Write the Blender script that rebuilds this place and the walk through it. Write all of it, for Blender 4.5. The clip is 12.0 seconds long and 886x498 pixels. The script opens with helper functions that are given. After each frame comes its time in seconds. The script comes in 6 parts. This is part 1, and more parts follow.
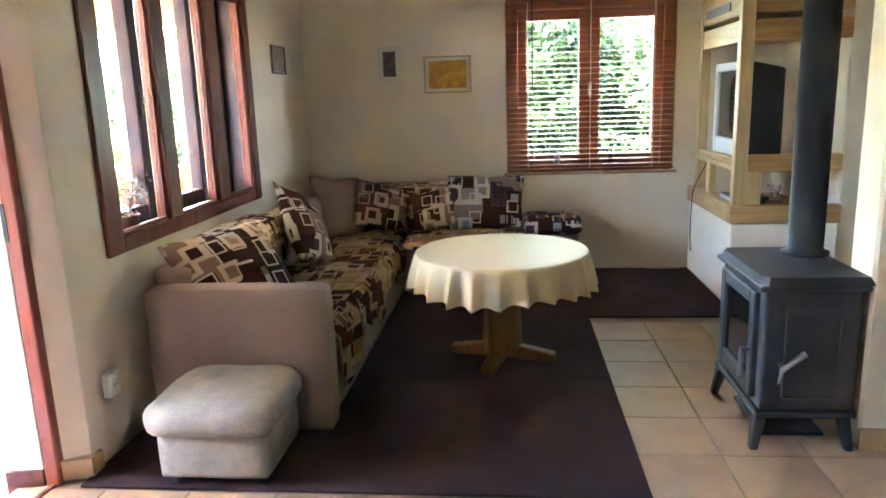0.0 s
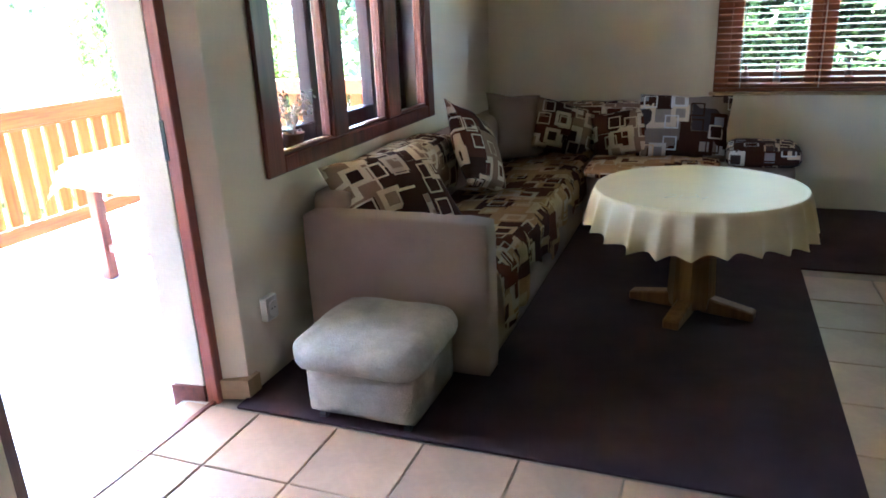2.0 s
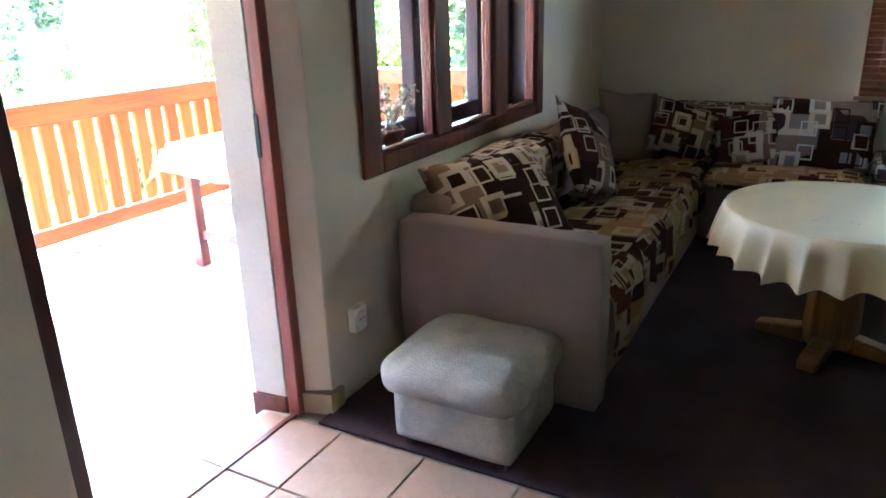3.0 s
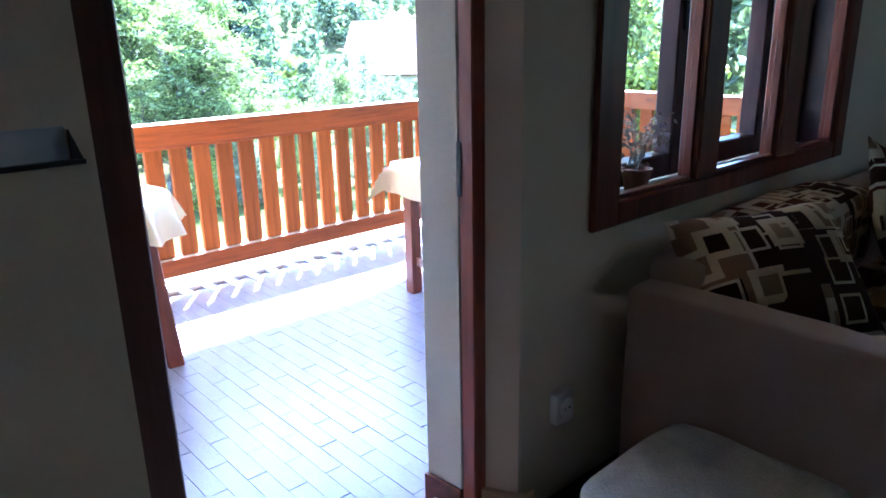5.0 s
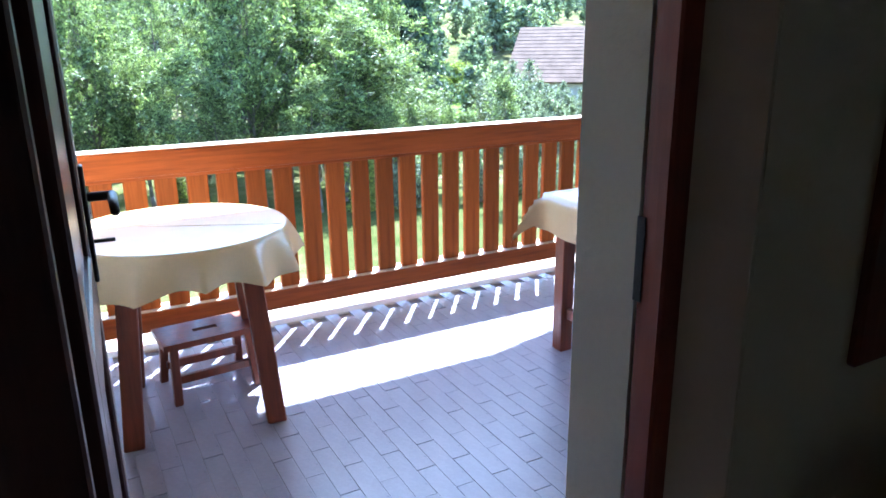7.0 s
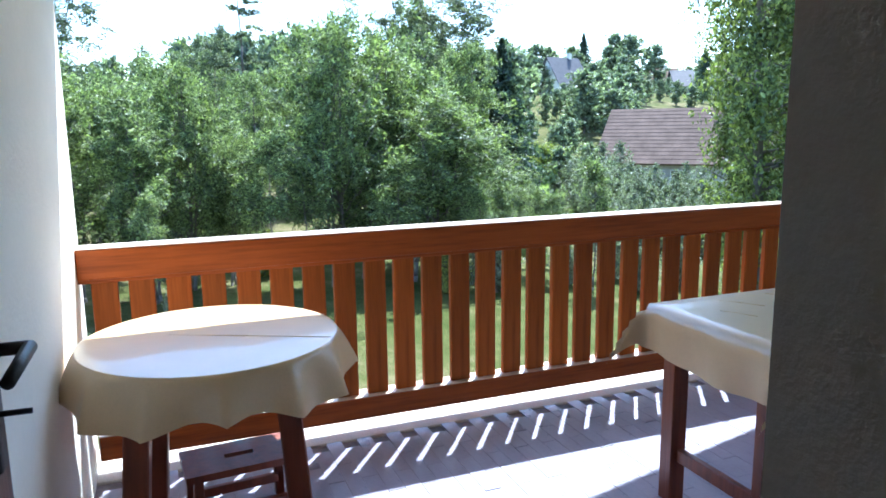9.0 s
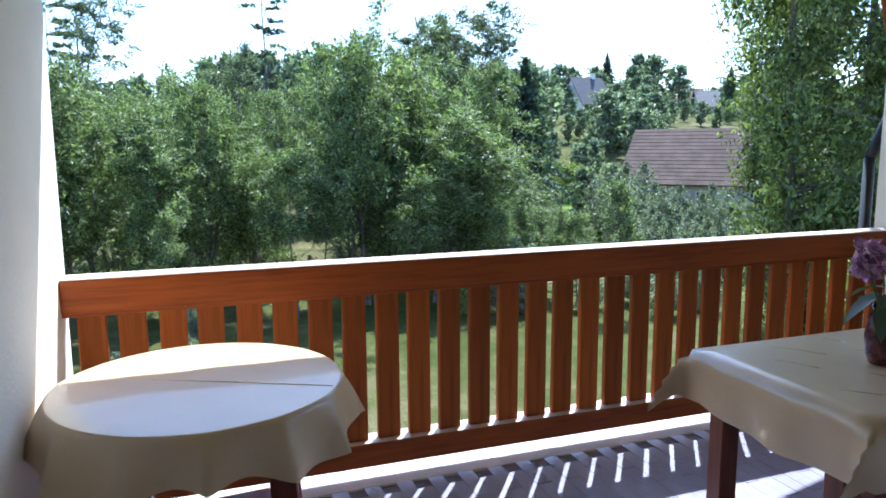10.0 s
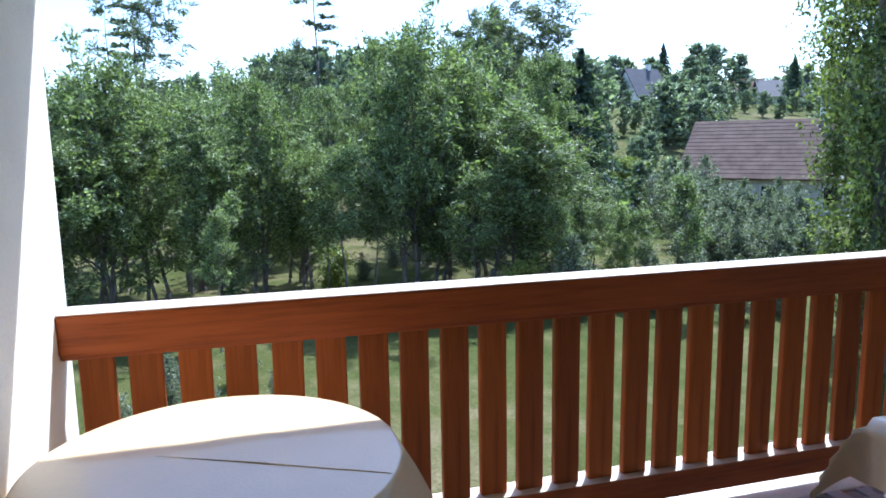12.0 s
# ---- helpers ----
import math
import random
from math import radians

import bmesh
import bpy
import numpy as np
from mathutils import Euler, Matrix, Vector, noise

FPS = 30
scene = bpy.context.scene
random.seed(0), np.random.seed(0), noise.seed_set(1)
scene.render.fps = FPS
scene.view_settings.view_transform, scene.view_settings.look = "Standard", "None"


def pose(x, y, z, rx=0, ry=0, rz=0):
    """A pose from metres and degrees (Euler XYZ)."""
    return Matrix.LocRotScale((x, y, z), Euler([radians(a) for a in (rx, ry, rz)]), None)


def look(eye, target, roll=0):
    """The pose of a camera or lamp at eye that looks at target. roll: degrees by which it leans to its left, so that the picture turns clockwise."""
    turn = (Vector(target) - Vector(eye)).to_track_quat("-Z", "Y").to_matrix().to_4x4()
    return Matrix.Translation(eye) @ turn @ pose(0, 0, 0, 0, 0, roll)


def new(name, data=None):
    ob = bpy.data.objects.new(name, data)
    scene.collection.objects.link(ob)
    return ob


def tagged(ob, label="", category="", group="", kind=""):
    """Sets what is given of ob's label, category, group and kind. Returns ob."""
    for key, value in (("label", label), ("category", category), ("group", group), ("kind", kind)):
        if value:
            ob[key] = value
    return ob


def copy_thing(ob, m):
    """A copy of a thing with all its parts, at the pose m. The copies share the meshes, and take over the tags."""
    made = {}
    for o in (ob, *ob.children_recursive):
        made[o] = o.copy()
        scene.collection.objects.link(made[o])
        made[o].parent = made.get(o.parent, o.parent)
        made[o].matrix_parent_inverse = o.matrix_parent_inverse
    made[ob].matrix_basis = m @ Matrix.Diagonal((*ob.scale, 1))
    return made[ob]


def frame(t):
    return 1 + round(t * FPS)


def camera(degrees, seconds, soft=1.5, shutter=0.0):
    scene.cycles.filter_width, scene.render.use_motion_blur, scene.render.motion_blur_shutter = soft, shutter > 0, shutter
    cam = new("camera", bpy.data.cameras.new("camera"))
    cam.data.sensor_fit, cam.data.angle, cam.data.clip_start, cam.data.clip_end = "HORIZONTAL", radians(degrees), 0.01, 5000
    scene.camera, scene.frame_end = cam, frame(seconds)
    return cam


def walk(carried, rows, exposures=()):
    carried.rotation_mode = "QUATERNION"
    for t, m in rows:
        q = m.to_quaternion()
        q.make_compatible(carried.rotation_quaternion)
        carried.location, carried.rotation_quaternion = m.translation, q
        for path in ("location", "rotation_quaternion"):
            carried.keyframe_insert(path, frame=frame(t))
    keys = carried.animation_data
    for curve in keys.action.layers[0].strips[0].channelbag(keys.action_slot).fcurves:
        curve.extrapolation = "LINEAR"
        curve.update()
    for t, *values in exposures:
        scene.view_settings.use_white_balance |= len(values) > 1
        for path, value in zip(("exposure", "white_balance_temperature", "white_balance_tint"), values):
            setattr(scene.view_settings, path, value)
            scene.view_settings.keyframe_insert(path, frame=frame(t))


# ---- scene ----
cam = camera(64.32, 12.0, soft=1.7)
# seconds, eye in metres, turn in degrees
PATH = [
    (0, 0.000, 0.000, 1.297, 77.99, 1.88, 5.42),
    (0.5, -0.008, 0.074, 1.289, 75.88, 2.52, 7.71),
    (0.6, -0.004, 0.086, 1.294, 75.40, 2.76, 8.62),
    (1, 0.002, 0.162, 1.288, 74.02, 2.64, 12.34),
    (1.5, 0.028, 0.218, 1.285, 72.90, 2.64, 16.72),
    (2, -0.025, 0.343, 1.287, 71.66, 2.50, 20.47),
    (2.5, -0.095, 0.459, 1.278, 71.59, 1.80, 24.38),
    (3, -0.178, 0.556, 1.294, 71.03, 1.63, 28.23),
    (3.5, -0.236, 0.677, 1.285, 70.77, 2.39, 34.19),
    (5.3, -0.519, 1.060, 1.247, 73.25, 0.96, 49.47),
    (5.5, -0.569, 1.092, 1.253, 73.19, 1.02, 50.06),
    (6, -0.711, 1.204, 1.259, 73.49, 1.34, 52.57),
    (6.5, -0.829, 1.327, 1.258, 73.58, 1.71, 56.37),
    (7, -0.930, 1.409, 1.252, 73.85, 0.72, 61.35),
    (7.5, -1.048, 1.477, 1.255, 74.63, 0.52, 64.59),
    (7.7, -1.100, 1.507, 1.258, 75.03, 0.63, 65.73),
    (9.5, -1.476, 1.710, 1.262, 81.46, 0.50, 69.14),
    (10, -1.611, 1.767, 1.273, 81.73, 0.28, 70.30),
    (10.5, -1.744, 1.837, 1.287, 81.69, 0.39, 71.97),
    (11, -1.876, 1.866, 1.293, 81.73, 0.83, 73.38),
    (11.5, -1.996, 1.870, 1.291, 81.48, 1.14, 74.01),
    (12, -2.160, 1.858, 1.288, 81.35, 0.86, 74.37),
]

# seconds, stops, kelvin, tint
EXPOSURES = [(0.0, 7.25, 5700, 14), (0.4, 7.27, 5000, 10), (0.8, 7.27, 5000, 10), (1.5, 6.95, 5050, 10), (2.5, 6.35, 5050, 10), (3.5, 5.97, 5000, 10), (5.3, 4.0, 4550, 9), (6.0, 3.42, 4550, 6), (7.0, 2.95, 4850, 5),
             (7.7, 2.72, 4900, 4), (9.5, 1.55, 5000, 6), (12.0, 1.12, 4950, 11)]
walk(cam, [(t, pose(x, y, z, rx, ry, rz)) for t, x, y, z, rx, ry, rz in PATH], EXPOSURES)

# ---------------------------------------------------------------- light
SUN_TO = Vector((-1.0, 0.73, 1.8)).normalized()
world = bpy.data.worlds.new("sky")
scene.world = world
world.use_nodes = True
wn = world.node_tree
sky = wn.nodes.new("ShaderNodeTexSky")
sky.sky_type, sky.sun_disc = "NISHITA", False
sky.sun_elevation, sky.sun_rotation = math.asin(SUN_TO.z), math.atan2(SUN_TO.x, SUN_TO.y)
sky.air_density, sky.dust_density = 1.0, 1.2
wn.nodes["Background"].inputs["Strength"].default_value = 0.15
wn.links.new(sky.outputs[0], wn.nodes["Background"].inputs[0])
sun = new("sun", bpy.data.lights.new("sun", "SUN"))
sun.data.energy, sun.data.angle, sun.data.color = 5.0, radians(0.6), (1.0, 0.95, 0.86)
sun.matrix_world = look((0, 0, 20), Vector((0, 0, 20)) - SUN_TO)


def sky_window(name, centre, target, w, h, power, colour=(0.86, 0.93, 1.0)):
    """Sky light that enters by an opening."""
    lamp = new(name, bpy.data.lights.new(name, "AREA"))
    lamp.data.shape, lamp.data.size, lamp.data.size_y = "RECTANGLE", w, h
    lamp.data.energy, lamp.data.color = power, colour
    lamp.matrix_world = look(centre, target)
    return lamp


sky_window("sky_back_window", (0.56, 5.55, 1.35), (0.56, 0, 0.6), 1.05, 1.1, 0.25, (0.92, 1.0, 0.92))

# ---------------------------------------------------------------- materials


def nodes_of(name):
    m = bpy.data.materials.new(name)
    m.use_nodes = True
    t = m.node_tree
    return m, t, t.nodes["Principled BSDF"], t.nodes.new, t.links.new


def ramp(t, stops, mode="LINEAR"):
    r = t.nodes.new("ShaderNodeValToRGB")
    r.color_ramp.interpolation = mode
    while len(r.color_ramp.elements) < len(stops):
        r.color_ramp.elements.new(0.5)
    for e, (p, c) in zip(r.color_ramp.elements, stops):
        e.position, e.color = p, (*c, 1)
    return r


def noise_tex(t, coord, scale, detail=4, rough=0.6, stretch=None):
    n = t.nodes.new("ShaderNodeTexNoise")
    n.inputs["Scale"].default_value, n.inputs["Detail"].default_value, n.inputs["Roughness"].default_value = scale, detail, rough
    if stretch:
        mp = t.nodes.new("ShaderNodeMapping")
        mp.inputs["Scale"].default_value = stretch
        t.links.new(coord, mp.inputs[0])
        coord = mp.outputs[0]
    t.links.new(coord, n.inputs["Vector"])
    return n


def mixc(t, fac, a, b, mode="MIX"):
    m = t.nodes.new("ShaderNodeMix")
    m.data_type, m.blend_type = "RGBA", mode
    for v, s in ((fac, m.inputs[0]), (a, m.inputs[6]), (b, m.inputs[7])):
        if isinstance(v, (int, float)):
            s.default_value = v
        elif isinstance(v, tuple):
            s.default_value = (*v, 1)
        else:
            t.links.new(v, s)
    return m.outputs[2]


def shade(c, k):
    return tuple(min(1, v * k) for v in c)


def plain(name, base, rough=0.6, big=2.0, fine=60.0, vary=0.12, bump=0.15, metal=0.0, stretch=None, spec=0.5, rough_vary=0.12, per_piece=0.0, coat=0.0):
    """A surface with stains at one scale and grain at another."""
    m, t, b, node, link = nodes_of(name)
    co = node("ShaderNodeTexCoord").outputs["Object"]
    n1, n2 = noise_tex(t, co, big, 5, 0.6, stretch), noise_tex(t, co, fine, 3, 0.6, stretch)
    r1 = ramp(t, [(0.3, shade(base, 1 - vary)), (0.7, shade(base, 1 + vary))])
    link(n1.outputs["Fac"], r1.inputs[0])
    r2 = ramp(t, [(0.3, (1 - vary,) * 3), (0.7, (1.0,) * 3)])
    link(n2.outputs["Fac"], r2.inputs[0])
    col = mixc(t, 0.6, r1.outputs[0], r2.outputs[0], "MULTIPLY")
    if per_piece:
        info = node("ShaderNodeObjectInfo")
        r3 = ramp(t, [(0.0, (1 - per_piece,) * 3), (1.0, (1.0,) * 3)])
        link(info.outputs["Random"], r3.inputs[0])
        col = mixc(t, 1.0, col, r3.outputs[0], "MULTIPLY")
    link(col, b.inputs["Base Color"])
    mr = node("ShaderNodeMapRange")
    mr.inputs["To Min"].default_value, mr.inputs["To Max"].default_value = max(0.02, rough - rough_vary), min(1, rough + rough_vary)
    link(n1.outputs["Fac"], mr.inputs["Value"])
    link(mr.outputs[0], b.inputs["Roughness"])
    b.inputs["Metallic"].default_value = metal
    b.inputs["Specular IOR Level"].default_value = spec
    b.inputs["Coat Weight"].default_value = coat
    if bump:
        bp = node("ShaderNodeBump")
        bp.inputs["Strength"].default_value, bp.inputs["Distance"].default_value = bump, 0.01
        link(n2.outputs["Fac"], bp.inputs["Height"])
        link(bp.outputs[0], b.inputs["Normal"])
    return m


def timber(name, base, dark, rough=0.45, axis=1, per_piece=0.0, knots=True, coat=0.15, spec=0.5):
    """Wood whose grain runs along an axis."""
    m, t, b, node, link = nodes_of(name)
    co = node("ShaderNodeTexCoord").outputs["Object"]
    st = [14.0, 14.0, 14.0]
    st[axis] = 0.9
    n1 = noise_tex(t, co, 2.2, 6, 0.65, tuple(st))
    st2 = [90.0, 90.0, 90.0]
    st2[axis] = 3.0
    n2 = noise_tex(t, co, 1.0, 3, 0.6, tuple(st2))
    r = ramp(t, [(0.28, dark), (0.52, base), (0.78, shade(base, 1.22))])
    link(n1.outputs["Fac"], r.inputs[0])
    r2 = ramp(t, [(0.3, (0.78,) * 3), (0.65, (1.0,) * 3)])
    link(n2.outputs["Fac"], r2.inputs[0])
    col = mixc(t, 0.7, r.outputs[0], r2.outputs[0], "MULTIPLY")
    if knots:
        sk = [7.0, 7.0, 7.0]
        sk[axis] = 2.6
        mp = node("ShaderNodeMapping")
        mp.inputs["Scale"].default_value = tuple(sk)
        link(co, mp.inputs[0])
        v = node("ShaderNodeTexVoronoi")
        v.inputs["Scale"].default_value = 1.0
        link(mp.outputs[0], v.inputs["Vector"])
        rk = ramp(t, [(0.06, (0.25, 0.16, 0.1)), (0.13, (1, 1, 1))])
        link(v.outputs["Distance"], rk.inputs[0])
        col = mixc(t, 0.75, col, rk.outputs[0], "MULTIPLY")
    if per_piece:
        info = node("ShaderNodeObjectInfo")
        r3 = ramp(t, [(0.0, (1 - per_piece,) * 3), (1.0, (1.0,) * 3)])
        link(info.outputs["Random"], r3.inputs[0])
        col = mixc(t, 1.0, col, r3.outputs[0], "MULTIPLY")
    link(col, b.inputs["Base Color"])
    b.inputs["Roughness"].default_value = rough
    b.inputs["Coat Weight"].default_value = coat
    b.inputs["Coat Roughness"].default_value = 0.25
    b.inputs["Specular IOR Level"].default_value = spec
    bp = node("ShaderNodeBump")
    bp.inputs["Strength"].default_value, bp.inputs["Distance"].default_value = 0.25, 0.004
    link(n2.outputs["Fac"], bp.inputs["Height"])
    link(bp.outputs[0], b.inputs["Normal"])
    return m


def squares_cloth(name, ground, tones, ring, scale, grey=0.0):
    """Woven cover printed with overlapping framed squares."""
    m, t, b, node, link = nodes_of(name)
    tc = node("ShaderNodeTexCoord")
    co, uv = tc.outputs["Object"], tc.outputs["UV"]
    col = ground
    # scale, offset, inner and outer size of the frame, share of the cells that are bare, frame alone
    for sc, off, ins, out, bare, hollow in ((scale * 0.8, 0.0, 0.2, 0.36, 0.05, False), (scale * 0.95, 2.3, 0.46, 0.461, 0.38, False),
                                            (scale * 1.1, 3.7, 0.17, 0.31, 0.35, False), (scale * 1.5, 5.1, 0.27, 0.34, 0.4, True)):
        mp = node("ShaderNodeMapping")
        mp.inputs["Location"].default_value = (off, off * 1.3, 0)
        link(uv, mp.inputs[0])
        v = node("ShaderNodeTexVoronoi")
        v.voronoi_dimensions = "2D"
        v.distance = "CHEBYCHEV"
        v.inputs["Scale"].default_value, v.inputs["Randomness"].default_value = sc, 0.7
        link(mp.outputs[0], v.inputs["Vector"])
        sep = node("ShaderNodeSeparateColor")
        link(v.outputs["Color"], sep.inputs[0])
        use = tones[:1] + tones[2:3] if ins > 0.4 else tones
        fill = ramp(t, [(i / len(use), c) for i, c in enumerate(use)], "CONSTANT")
        link(sep.outputs[0], fill.inputs[0])
        edges = ring[::-1] if hollow else ring
        rings = ramp(t, [(i / len(edges), c) for i, c in enumerate(edges)], "CONSTANT")
        link(sep.outputs[1], rings.inputs[0])
        inner = ramp(t, [(0.0, (0, 0, 0)), (ins, (1, 1, 1))], "CONSTANT")
        link(v.outputs["Distance"], inner.inputs[0])
        outer = ramp(t, [(0.0, (0, 0, 0)), (out, (1, 1, 1))], "CONSTANT")
        link(v.outputs["Distance"], outer.inputs[0])
        blank = ramp(t, [(0.0, (1, 1, 1)), (bare, (0, 0, 0))], "CONSTANT")
        link(sep.outputs[2], blank.inputs[0])
        sq = mixc(t, inner.outputs[0], col if hollow else fill.outputs[0], rings.outputs[0])
        sq = mixc(t, outer.outputs[0], sq, col)
        col = mixc(t, blank.outputs[0], sq, col)
    weave = noise_tex(t, co, 260, 2, 0.7)
    r = ramp(t, [(0.3, (0.72,) * 3), (0.7, (1.0,) * 3)])
    link(weave.outputs["Fac"], r.inputs[0])
    col = mixc(t, 0.8, col, r.outputs[0], "MULTIPLY")
    link(col, b.inputs["Base Color"])
    b.inputs["Roughness"].default_value = 0.9
    b.inputs["Specular IOR Level"].default_value = 0.12
    bp = node("ShaderNodeBump")
    bp.inputs["Strength"].default_value, bp.inputs["Distance"].default_value = 0.5, 0.004
    link(weave.outputs["Fac"], bp.inputs["Height"])
    link(bp.outputs[0], b.inputs["Normal"])
    return m


def foliage(name, colour, tint):
    m, t, b, node, link = nodes_of(name)
    geo = node("ShaderNodeNewGeometry")
    r = ramp(t, [(0.0, shade(colour, 0.3)), (0.5, colour), (0.85, tint), (1.0, shade(tint, 1.55))])
    link(geo.outputs["Random Per Island"], r.inputs[0])
    link(r.outputs[0], b.inputs["Base Color"])
    b.inputs["Roughness"].default_value = 0.52
    tr = node("ShaderNodeBsdfTranslucent")
    col = mixc(t, 1.0, r.outputs[0], (1.35, 1.55, 0.75), "MULTIPLY")
    link(col, tr.inputs["Color"])
    mx = node("ShaderNodeMixShader")
    mx.inputs[0].default_value = 0.3
    link(b.outputs[0], mx.inputs[1])
    link(tr.outputs[0], mx.inputs[2])
    link(mx.outputs[0], t.nodes["Material Output"].inputs[0])
    return m


def glass_mat(name):
    m, t, b, node, link = nodes_of(name)
    tr, gl, mx, lw = node("ShaderNodeBsdfTransparent"), node("ShaderNodeBsdfGlossy"), node("ShaderNodeMixShader"), node("ShaderNodeLayerWeight")
    gl.inputs["Roughness"].default_value = 0.02
    pw, ma = node("ShaderNodeMath"), node("ShaderNodeMath")
    pw.operation, ma.operation = "POWER", "MULTIPLY_ADD"
    pw.inputs[1].default_value, ma.inputs[1].default_value, ma.inputs[2].default_value = 4.0, 0.5, 0.025
    link(lw.outputs["Facing"], pw.inputs[0])
    link(pw.outputs[0], ma.inputs[0])
    link(ma.outputs[0], mx.inputs[0])
    link(tr.outputs[0], mx.inputs[1])
    link(gl.outputs[0], mx.inputs[2])
    link(mx.outputs[0], t.nodes["Material Output"].inputs[0])
    return m


M_wall = plain("cream_plaster", (0.83, 0.725, 0.575), 0.9, 1.2, 90, 0.05, 0.12)
M_white = plain("white_render", (0.9, 0.845, 0.735), 0.9, 1.5, 70, 0.05, 0.2)
M_ceiling = plain("white_ceiling", (0.8, 0.78, 0.72), 0.9, 1.5, 60, 0.04, 0.1)
M_tile = plain("peach_floor_tile", (0.52, 0.335, 0.21), 0.45, 5.0, 45, 0.12, 0.06, spec=0.22, rough_vary=0.03, per_piece=0.12)
M_grout = plain("grey_grout", (0.36, 0.27, 0.19), 0.9, 6, 80, 0.2)
M_plinth = plain("tan_tile_plinth", (0.50, 0.34, 0.19), 0.4, 6, 50, 0.15, 0.05)
M_carpet = plain("dark_brown_carpet", (0.074, 0.042, 0.043), 0.98, 3.0, 320, 0.25, 0.9, spec=0.1)
M_frame = timber("mahogany_stained_wood", (0.2, 0.052, 0.026), (0.11, 0.027, 0.014), 0.38, 2, knots=False)
# frame wood lightened in colour for the post that daylight strikes
M_frame_lit = timber("lit_red_mahogany_frame", (0.34, 0.085, 0.05), (0.2, 0.046, 0.026), 0.4, 2, knots=False)
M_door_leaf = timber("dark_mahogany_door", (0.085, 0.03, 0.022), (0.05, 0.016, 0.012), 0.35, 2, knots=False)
M_frame_dark = timber("dark_brown_casement_wood", (0.075, 0.042, 0.042), (0.04, 0.022, 0.023), 0.5, 2, knots=False, coat=0.0, spec=0.3)
M_frame_y = timber("mahogany_stained_rail", (0.2, 0.052, 0.026), (0.11, 0.027, 0.014), 0.38, 1, knots=False)
M_frame_x = timber("mahogany_stained_board", (0.32, 0.12, 0.055), (0.2, 0.07, 0.032), 0.38, 0, knots=False)
M_pine = timber("pale_pine", (0.62, 0.42, 0.19), (0.5, 0.31, 0.12), 0.45, 2)
M_pine_h = timber("pale_pine_rail", (0.58, 0.37, 0.16), (0.45, 0.26, 0.1), 0.45, 1)
M_pine_x = timber("honey_pine_beam", (0.5, 0.28, 0.1), (0.38, 0.19, 0.07), 0.45, 0)
# roof boards paled past bare pine so they throw more light back down
M_soffit = timber("bounce_pale_pine_boards", (0.76, 0.68, 0.54), (0.66, 0.56, 0.42), 0.55, 1)
M_rail_v = timber("orange_brown_slat_wood", (0.41, 0.107, 0.013), (0.24, 0.054, 0.008), 0.55, 2, per_piece=0.35, coat=0.0, spec=0.2)
M_rail_h = timber("orange_brown_rail_wood", (0.35, 0.082, 0.011), (0.2, 0.042, 0.007), 0.45, 1, coat=0.0, spec=0.25)
# pale wood that carries the sun's glare in its colour
M_rail_glare = timber("rail_top_glare", (0.66, 0.52, 0.4), (0.5, 0.36, 0.25), 0.4, 1, knots=False, coat=0.1)
M_rail_x = timber("orange_brown_cross_rail_wood", (0.37, 0.098, 0.01), (0.22, 0.052, 0.007), 0.45, 0, coat=0.0, spec=0.4)
M_table = timber("red_brown_table_wood", (0.22, 0.052, 0.018), (0.13, 0.03, 0.012), 0.4, 2, coat=0.1)
M_beech = timber("golden_beech", (0.28, 0.125, 0.042), (0.19, 0.08, 0.027), 0.55, 2, knots=False, coat=0.0, spec=0.2)
M_sofa = plain("taupe_sofa_fabric", (0.38, 0.265, 0.205), 0.95, 4, 240, 0.1, 0.5)
M_cushion = plain("brown_cushion_fabric", (0.27, 0.18, 0.115), 0.95, 4, 240, 0.12, 0.5)
M_ottoman = plain("beige_velour", (0.45, 0.395, 0.325), 0.9, 8, 160, 0.26, 0.8)
BROWN, DARK, SAND, CREAM, GREY = (0.15, 0.042, 0.016), (0.05, 0.018, 0.011), (0.56, 0.31, 0.13), (0.70, 0.54, 0.37), (0.32, 0.26, 0.21)
M_throw = squares_cloth("brown_squares_throw", (0.50, 0.275, 0.125), [BROWN, (0.58, 0.34, 0.17), (0.085, 0.026, 0.014), (0.66, 0.43, 0.24)], [CREAM, SAND, (0.72, 0.49, 0.29)], 5.2)
M_squares = squares_cloth("brown_squares_cover", (0.30, 0.18, 0.115), [DARK, (0.4, 0.26, 0.16), (0.1, 0.03, 0.016), (0.3, 0.19, 0.12)], [CREAM, (0.72, 0.58, 0.42), (0.7, 0.52, 0.34)], 5.9)
M_squares2 = squares_cloth("grey_squares_cover", (0.27, 0.2, 0.155), [DARK, GREY, (0.06, 0.04, 0.04), (0.3, 0.29, 0.3)], [(0.68, 0.63, 0.58), DARK, CREAM], 5.6)
M_cloth = plain("cream_satin_cloth", (0.68, 0.54, 0.31), 0.46, 5, 150, 0.05, 0.04, spec=0.38)
M_cloth2 = plain("ivory_oilcloth", (0.73, 0.53, 0.285), 0.32, 4, 120, 0.07, 0.08, spec=0.9, rough_vary=0.06, coat=0.35)
M_iron = plain("black_cast_iron", (0.065, 0.068, 0.076), 0.42, 5, 160, 0.25, 0.25, metal=0.35)
M_pipe = plain("matt_black_flue", (0.026, 0.027, 0.031), 0.55, 4, 80, 0.2, 0.06, metal=0.2)
M_steel = plain("worn_steel", (0.3, 0.3, 0.31), 0.38, 8, 90, 0.15, 0.05, metal=1.0)
M_mount = plain("off_white_mount", (0.72, 0.68, 0.58), 0.8, 5, 100, 0.04, 0.05)
